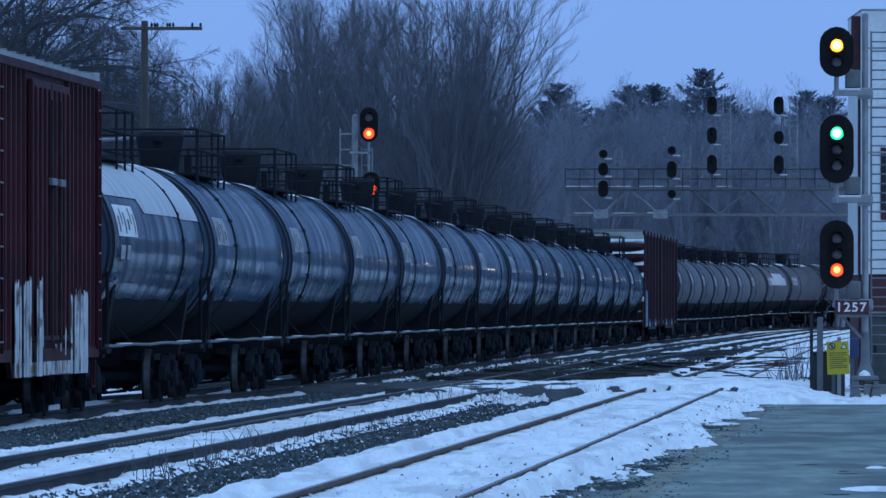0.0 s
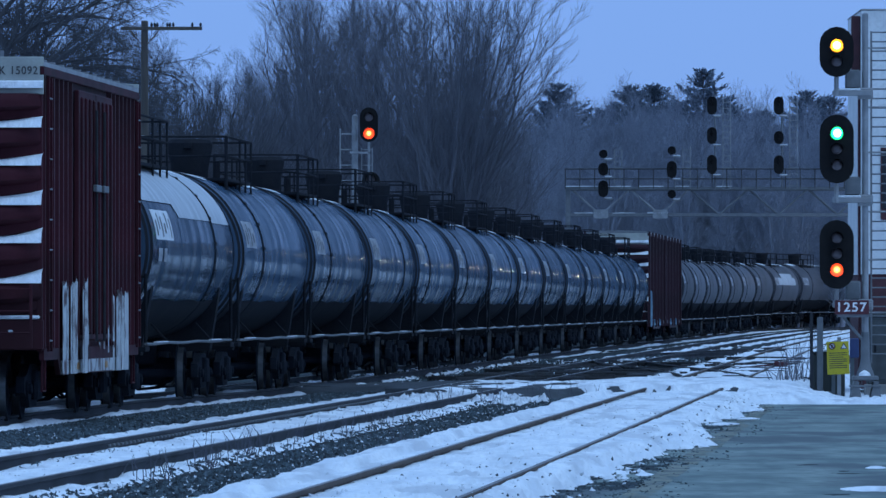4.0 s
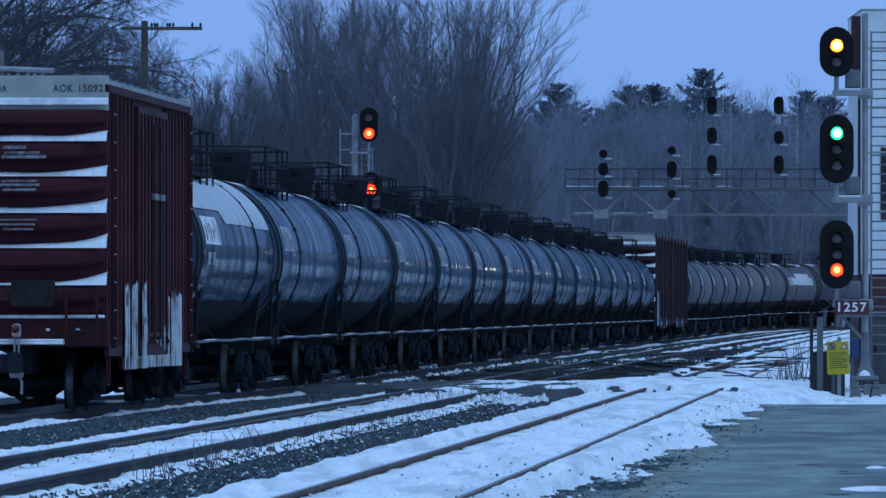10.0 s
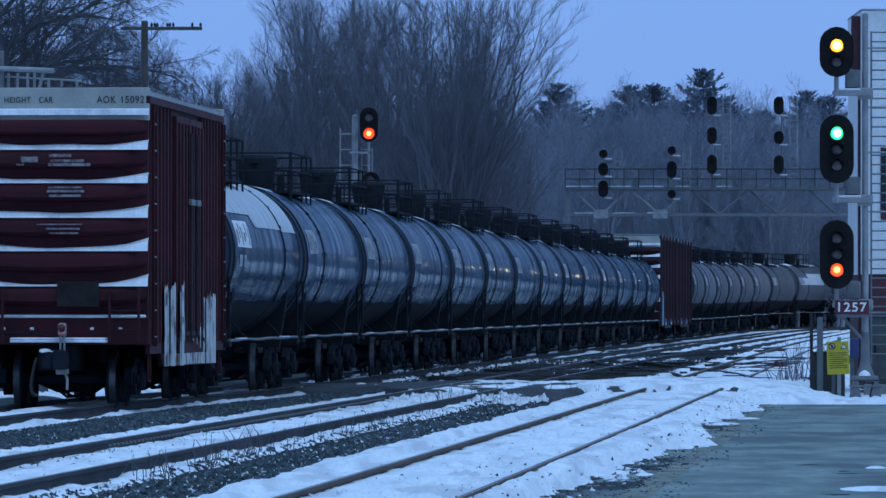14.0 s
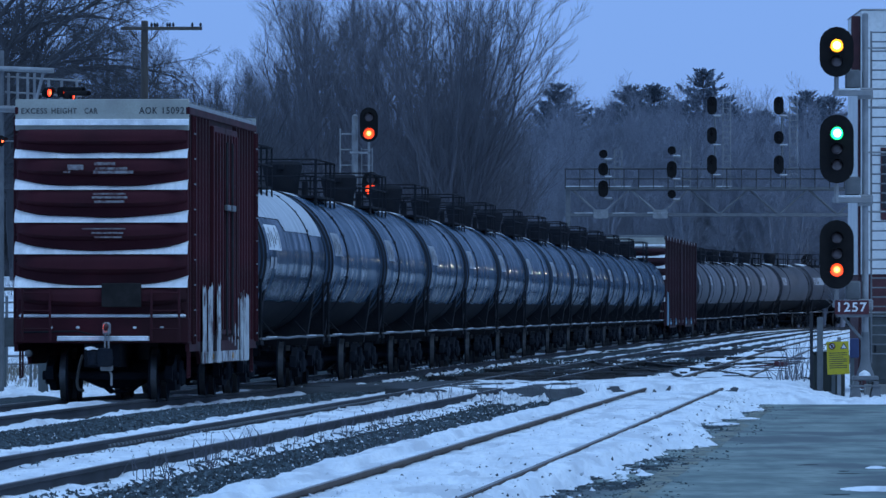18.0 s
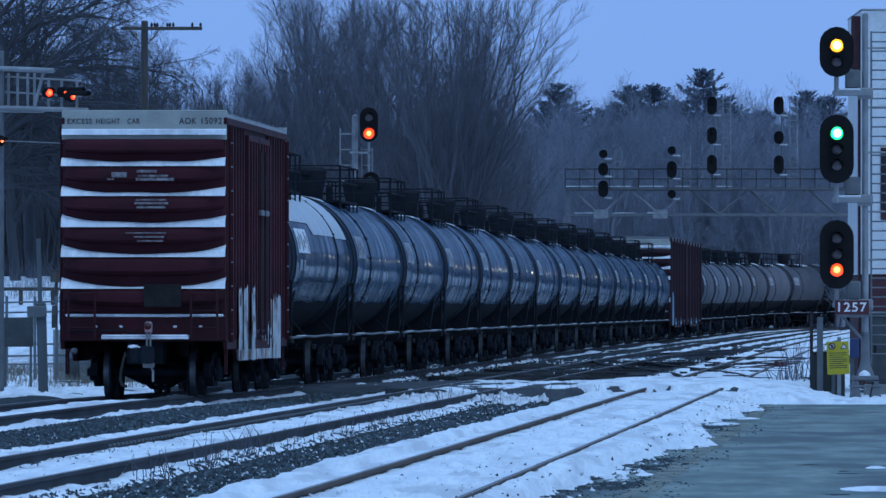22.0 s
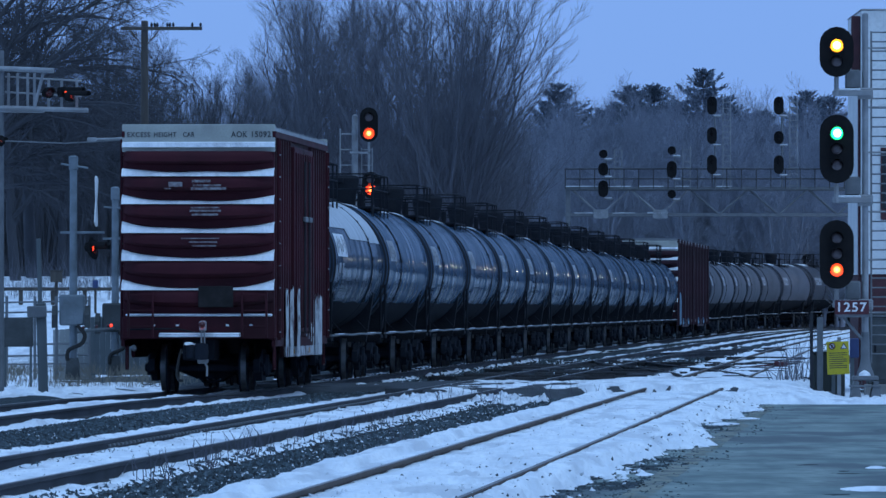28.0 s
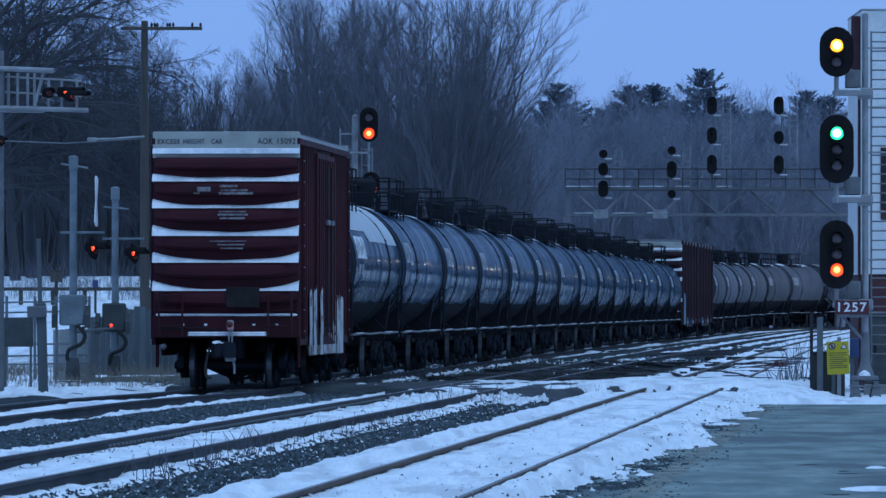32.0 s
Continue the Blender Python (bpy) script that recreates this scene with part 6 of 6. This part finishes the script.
def limb_tree(seed, limbs, counts, spread, sag, foot, bark="bark"):
    """A tree of several great limbs; each limb: where it leaves the trunk, its lean to the side and to the back in degrees at foot and tip, length, thickness."""
    rnd = random.Random(seed)
    wood, twigs = Mesh(), Mesh()

    def shoot(p, d, length, r, level):
        nseg = (8, 5, 4, 3, 2)[level]
        pts, rad = [p], [r]
        wob = (0.05, 0.10, 0.14, 0.17, 0.18)[level]
        for i in range(nseg):
            d = (d + Vector((rnd.gauss(0, wob), rnd.gauss(0, wob), rnd.gauss(0, wob * 0.7) + (0.05 - sag * level * 0.5)))).normalized()
            pts.append(pts[-1] + d * length / nseg)
            rad.append(r * (1 - 0.72 * (i + 1) / nseg))
        (wood if level < 2 else twigs).tube(pts, rad, (8, 6, 4, 3, 3)[level], caps=False)
        branch(pts, rad, length, level)

    def branch(pts, rad, length, level):
        if level >= len(counts):
            return
        nseg = len(pts) - 1
        for k in range(counts[level]):
            f = (0.2 if level == 0 else 0.12) + (0.8 if level == 0 else 0.88) * (k + rnd.random()) / counts[level]
            i = min(int(f * nseg), nseg - 1)
            at = pts[i].lerp(pts[i + 1], f * nseg - i)
            dd = (pts[i + 1] - pts[i]).normalized()
            side = dd.cross(Vector((rnd.gauss(0, 1), rnd.gauss(0, 1), rnd.gauss(0, 1)))).normalized()
            ang = rnd.uniform(0.3, 0.85) * spread
            ll = length * rnd.uniform(0.28, 0.5) * (1.2 - 0.55 * f)
            shoot(at, (dd * math.cos(ang) + side * math.sin(ang)).normalized(), ll, max((0.012, 0.008, 0.0055, 0.0045)[level], rad[i] * rnd.uniform(0.35, 0.55)), level + 1)

    wood.tube([(0, 0, -0.4), (0, 0, foot * 0.6), (0, 0, foot + 0.5)], [0.5, 0.42, 0.3], 10, False)
    for z0, lean0, lean1, back, length, r in limbs:
        p, pts, rad = Vector((0, 0, z0)), [], []
        for i in range(13):
            f = i / 12
            a, b = radians(lean0 + (lean1 - lean0) * f), radians(back)
            pts.append(p)
            rad.append(r * (1 - 0.88 * f))
            wig = Vector((rnd.gauss(0, 0.05), rnd.gauss(0, 0.05), rnd.gauss(0, 0.04)))
            p = p + (Vector((math.sin(a) * math.cos(b), math.sin(b), math.cos(a) * math.cos(b))) + wig) * length / 12
        wood.tube(pts, rad, 8, False)
        branch(pts, rad, length, 0)
    return wood.data("trunk", M[bark], 60), twigs.data("crown", M[bark], 0)


KINDS_DARK = [bare_tree(8, 17, (14, 9, 8, 6), 0.8, 0.0, 0.22, 0.10, "dark_bark"), bare_tree(15, 14, (14, 8, 7, 6), 0.95, 0.03, 0.17, 0.08, "dark_bark")]
# a willow-like tree that fans out of a low fork, and an old tree with limbs that arch over
KINDS.append(limb_tree(5, [(1.5, 0, -3, 5, 15, 0.17), (2.0, 5, 2, -8, 16, 0.16), (1.8, 9, 6, 6, 16, 0.16), (1.6, 14, 11, -5, 16.5, 0.15), (1.8, 18, 18, 4, 16.0, 0.14), (1.7, 11, 9, 3, 14, 0.12), (2.4, 16, 20, -3, 14.5, 0.12),
                           (2.2, 18, 16, -8, 10.5, 0.10), (1.9, 15, 13, 9, 13.0, 0.11), (1.8, -10, -6, -6, 15, 0.15), (1.6, -18, -12, 6, 14.5, 0.13), (2.0, -26, -18, -5, 12.5, 0.11), (2.2, -34, -26, 5, 10, 0.09)],
                       (14, 8, 7, 5), 0.60, -0.01, 2.5))
KINDS.append(limb_tree(12, [(4.2, 35, 112, -10, 7.8, 0.17), (5.0, 22, 108, 8, 7.6, 0.15), (3.6, 48, 100, 4, 5.6, 0.13), (5.4, 10, 82, -5, 7.5, 0.14), (3.2, 60, 125, 0, 6.0, 0.10),
                            (5.0, -20, -70, 5, 7.0, 0.14), (5.6, -3, 35, 10, 6.5, 0.13), (4.4, 28, 75, -15, 8.5, 0.13)],
                       (15, 9, 6, 4), 0.95, 0.16, 4.5, "dark_bark"))


KINDS += KINDS_DARK


def tree(kind, x, y, z, turn=0, scale=1.0, label="leafless deciduous tree with dense fine twigs", group="bare trees of the woods"):
    t = thing("bare_tree", label, "tree", pose(x, y, z, 0, 0, turn), group)
    t.scale = (scale, scale, scale)
    part("trunk", KINDS[kind][0], None, t)
    part("crown", KINDS[kind][1], None, t)
    return t


for kind, x, y, turn, sc in ((6, -0.05, 430, 0, 1.0), (7, -18.2, 314, 25, 1.2), (0, 0.467, 452, 20, 0.80), (0, (-2.535), 445, 130, 1.0), (1, (-5.168), 438, 77, 1.15), (0, (-7.293), 450, 250, 0.90),
                             (7, (-17.2), 300, 0, 1.0), (3, (-15.612), 318, 150, 0.95), (3, (-13.516), 330, 215, 0.75), (1, (-1.014), 440, 310, 1.12), (0, (-4.134), 455, 10, 0.95),
                             (1, -3.4, 462, 40, 1.16), (0, -6.1, 464, 190, 0.98), (1, 1.6, 468, 95, 1.0), (0, -0.6, 470, 280, 1.0)):
    tree(kind, x, y, base_z(x, y) - 0.2, turn, sc, "tall spreading leafless tree with upswept branches", "tall trees behind the train")
rnd = random.Random(77)
for k in range(9):
    px, y = rnd.uniform(-60, 130), rnd.uniform(360, 440)
    x = (px - 784) / 14747.0 * y
    tree(rnd.choice((8, 9, 3)), x, y, base_z(x, y) - 0.3, rnd.uniform(0, 360), rnd.uniform(0.50, 0.66))
for k in range(11):
    px, y = 120 + 20 * k + rnd.uniform(-12, 12), rnd.uniform(380, 450)
    x = (px - 784) / 14747.0 * y
    tree(rnd.choice((8, 9)), x, y, base_z(x, y) - 0.3, rnd.uniform(0, 360), rnd.uniform(0.60, 0.76))
for px, y, sc, turn in ((110, 316, 0.70, 200), (30, 312, 0.8, 90)):
    x = (px - 784) / 14747.0 * y
    tree(3, x, y, base_z(x, y) - 0.3, turn, sc, "old leafless tree with arching drooping limbs", "tall trees behind the train")
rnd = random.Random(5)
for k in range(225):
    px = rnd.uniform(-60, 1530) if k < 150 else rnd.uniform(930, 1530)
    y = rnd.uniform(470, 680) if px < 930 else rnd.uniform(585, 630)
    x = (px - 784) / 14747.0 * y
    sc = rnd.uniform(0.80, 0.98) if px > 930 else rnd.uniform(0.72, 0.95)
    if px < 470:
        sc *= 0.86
    # bark tone goes by place across the view; the palest paints in haze
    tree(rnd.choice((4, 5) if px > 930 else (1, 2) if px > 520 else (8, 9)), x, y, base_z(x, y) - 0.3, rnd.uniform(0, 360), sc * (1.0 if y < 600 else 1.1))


def pine_tree(seed, height, reach_most):
    """A white pine: whorls of limbs that sweep up at their ends, each carrying plumes of needles."""
    rnd = random.Random(seed)
    crown, wood = Mesh(), Mesh().tube([(0, 0, -0.5), (0.1, 0, height * 0.5), (0, 0.05, height - 0.3)], [0.35, 0.22, 0.03], 8, False)

    def plume(c, d, n, size):
        for k in range(n):
            e = (d + Vector((rnd.gauss(0, 0.55), rnd.gauss(0, 0.55), rnd.gauss(0.25, 0.4)))).normalized() * rnd.uniform(0.6, 1.2) * size
            w = e.cross(Vector((rnd.gauss(0, 1), rnd.gauss(0, 1), rnd.gauss(0, 1)))).normalized() * 0.075
            p = c + Vector((rnd.gauss(0, 0.10), rnd.gauss(0, 0.10), rnd.gauss(0, 0.08)))
            i = len(crown.v)
            crown.v += [p - w, p + w, p + e + w * 0.2, p + e - w * 0.2]
            crown.f.append([i, i + 1, i + 2, i + 3])

    z = height
    plume(Vector((0, 0, height - 0.35)), Vector((0, 0, 1)), 14, 0.45)
    while z > height * 0.45:
        z -= rnd.uniform(0.28, 0.50)
        t = height - z
        reach = min(reach_most, 0.24 + 0.72 * t)
        turn = rnd.uniform(0, 6.28)
        count = rnd.randint(7, 9)
        for k in range(count):
            a = turn + 6.28 * k / count + rnd.uniform(-0.35, 0.35)
            r = reach * rnd.choice((0.5, 0.75, 0.9, 1.0, 1.25))
            lift = r * (rnd.uniform(0.5, 0.8) if t < 1.5 else rnd.uniform(0.15, 0.5))
            pts = [Vector((math.cos(a) * r * f, math.sin(a) * r * f, z + lift * f ** 1.7)) for f in (0.0, 0.35, 0.7, 1.0)]
            wood.tube(pts, [0.045, 0.035, 0.02, 0.01], 3, False)
            steps = max(3, int(r * 5))
            for j in range(steps):
                f = 0.22 + 0.78 * (j + rnd.random() * 0.5) / steps
                c = Vector((math.cos(a) * r * f, math.sin(a) * r * f, z + lift * f ** 1.7))
                plume(c, Vector((math.cos(a), math.sin(a), 0.45)), 6, 0.28 + 0.06 * f)
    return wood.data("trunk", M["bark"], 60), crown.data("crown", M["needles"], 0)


PINES = [pine_tree(4, 20, 3.6), pine_tree(9, 20, 3.2), pine_tree(14, 20, 2.6)]
for kind, x, y, top, turn in ((0, 19.75, 632, 20.2, 0), (1, 14.3, 636, 19.0, 90), (2, 16.2, 640, 19.2, 30), (1, 8.75, 630, 19.0, 200), (1, 27.9, 640, 18.7, 60), (2, 29.8, 644, 18.4, 250),
                              (2, 24.6, 640, 17.2, 10), (2, 12.2, 642, 17.3, 120), (2, 22.4, 645, 17.6, 300)):
    z0 = base_z(x, y) - 0.3
    t = thing("pine_tree", "dark evergreen pine standing above the bare woods", "tree", pose(x, y, z0, 0, 0, turn), "pines")
    sc = (top - z0) / 20.3
    t.scale = (sc, sc, sc)
    for me, nm in zip(PINES[kind], ("trunk", "crown")):
        part(nm, me, None, t)

# wooded slope behind the tracks, run unseen all round to darken the tanks' reflections
ring = [(-260, -320), (-230, 300), (-150, 640), (0, 690), (150, 690), (300, 640), (330, 300), (300, -320), (0, -420), (-260, -320)]
line = []
for (xa, ya), (xb, yb) in zip(ring, ring[1:]):
    n = int(math.hypot(xb - xa, yb - ya) / 2)
    line += [(xa + (xb - xa) * k / n, ya + (yb - ya) * k / n) for k in range(n)]
line.append(ring[0])
rows = []
for out, f in ((0, 0.0), (25, 0.45), (55, 0.8), (95, 1.0), (170, 1.1), (420, 1.0)):
    row = []
    for k, (x, y) in enumerate(line):
        d = Vector((x, y - 150)).normalized()
        zt = 18.6 + 1.6 * noise.noise((k * 0.03, f, 3.0)) + 1.5 * noise.noise((k * 0.4, f * 3, 8.0)) * f
        row.append((x + d.x * out, y + d.y * out, -1.5 + f * zt))
    rows.append(row)
tagged(part("wooded_slope", Mesh().sheet(rows), M["woods"], None), "wooded hillside in a haze tone, ringing the place beyond the view", "woods", "", "stuff")
# the bare trees of the far crest, too many and too far to count, in the haze tone
crest = random.Random(31)
FAR = [[(np.array([tuple(v.co) for v in me.vertices]), [list(p.vertices) for p in me.polygons]) for me in bare_tree(sd, 12, (12, 8, 6), 0.85, 0.0, 0.2, 0.05, "hazed_bark")] for sd in (41, 47, 53)]
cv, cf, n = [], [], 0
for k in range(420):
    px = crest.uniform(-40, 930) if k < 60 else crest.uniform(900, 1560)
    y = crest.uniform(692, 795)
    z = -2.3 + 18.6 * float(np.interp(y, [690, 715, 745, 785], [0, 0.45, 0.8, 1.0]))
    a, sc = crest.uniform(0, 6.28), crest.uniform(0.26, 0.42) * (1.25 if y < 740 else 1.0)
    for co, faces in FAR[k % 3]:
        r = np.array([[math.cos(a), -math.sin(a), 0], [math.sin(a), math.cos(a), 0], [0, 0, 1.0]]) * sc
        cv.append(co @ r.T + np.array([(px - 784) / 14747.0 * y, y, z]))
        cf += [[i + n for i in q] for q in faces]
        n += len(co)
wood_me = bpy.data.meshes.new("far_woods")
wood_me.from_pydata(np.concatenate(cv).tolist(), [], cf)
wood_me.materials.append(M["hazed_bark"])
tagged(new("far_woods", wood_me), "leafless woods along the far crest, paled for haze", "woods", "", "stuff")


# ---- what moves ----
TRAVEL = (-0.0000377106, -0.00279827, -0.0607274, 1.40423, 0.698965)


def flip_rows(m, spans):
    """Rows that turn a lens's bright face to the front during the spans, and its dark one otherwise; a half turn takes a twentieth of a second."""
    back = Matrix.Rotation(math.pi, 4, 'Z')
    state = any(a <= 0 < b for a, b in spans)
    rows = [(0.0, m if state else m @ back)]
    ev = sorted([(a, True) for a, b in spans] + [(b, False) for a, b in spans])
    for t, on in ev:
        if t <= 0.1 or t >= 32.0 or on == state:
            continue
        a0, a1 = (math.pi, 2 * math.pi) if on else (0, math.pi)
        for i in range(4):
            a = a0 + (a1 - a0) * i / 3
            rows.append((t + (i - 3 if on else i) / 60.0, m @ Matrix.Rotation(a, 4, 'Z')))
        state = on
    rows.append((32.0, m if state else m @ back))
    return rows


def motions():
    times = [k * 2.0 for k in range(17)]
    for car, u in cars:
        walk(car, [(t, track_pose(u + float(np.polyval(TRAVEL, t - 32.0)))) for t in times])
    steps = [k * 0.32 for k in range(101)]
    for w, y in WHEELS:
        rows = []
        for t in steps:
            d = float(np.polyval(TRAVEL, t - 32.0)) - float(np.polyval(TRAVEL, -32.0))
            rows.append((t, Matrix.Translation((0, y, 0.457)) @ Matrix.Rotation(-d / 0.457, 4, 'X')))
        walk(w, rows)
    green = [(k - 0.03, k + 0.45) for k in range(33)]
    flash_a = [(28.45 + 0.98 * k, 28.94 + 0.98 * k) for k in range(-30, 5)]
    flash_b = [(27.96 + 0.98 * k, 28.45 + 0.98 * k) for k in range(-29, 6)]
    tail = [(9.035 + 1.5131 * k, 9.2 + 1.5131 * k) for k in range(-5, 16)]
    for ob, key in FLASHERS:
        spans = {"green": green, "a": flash_a, "b": flash_b, "tail": tail}[key]
        walk(ob, flip_rows(ob.matrix_basis.copy(), spans))


motions()
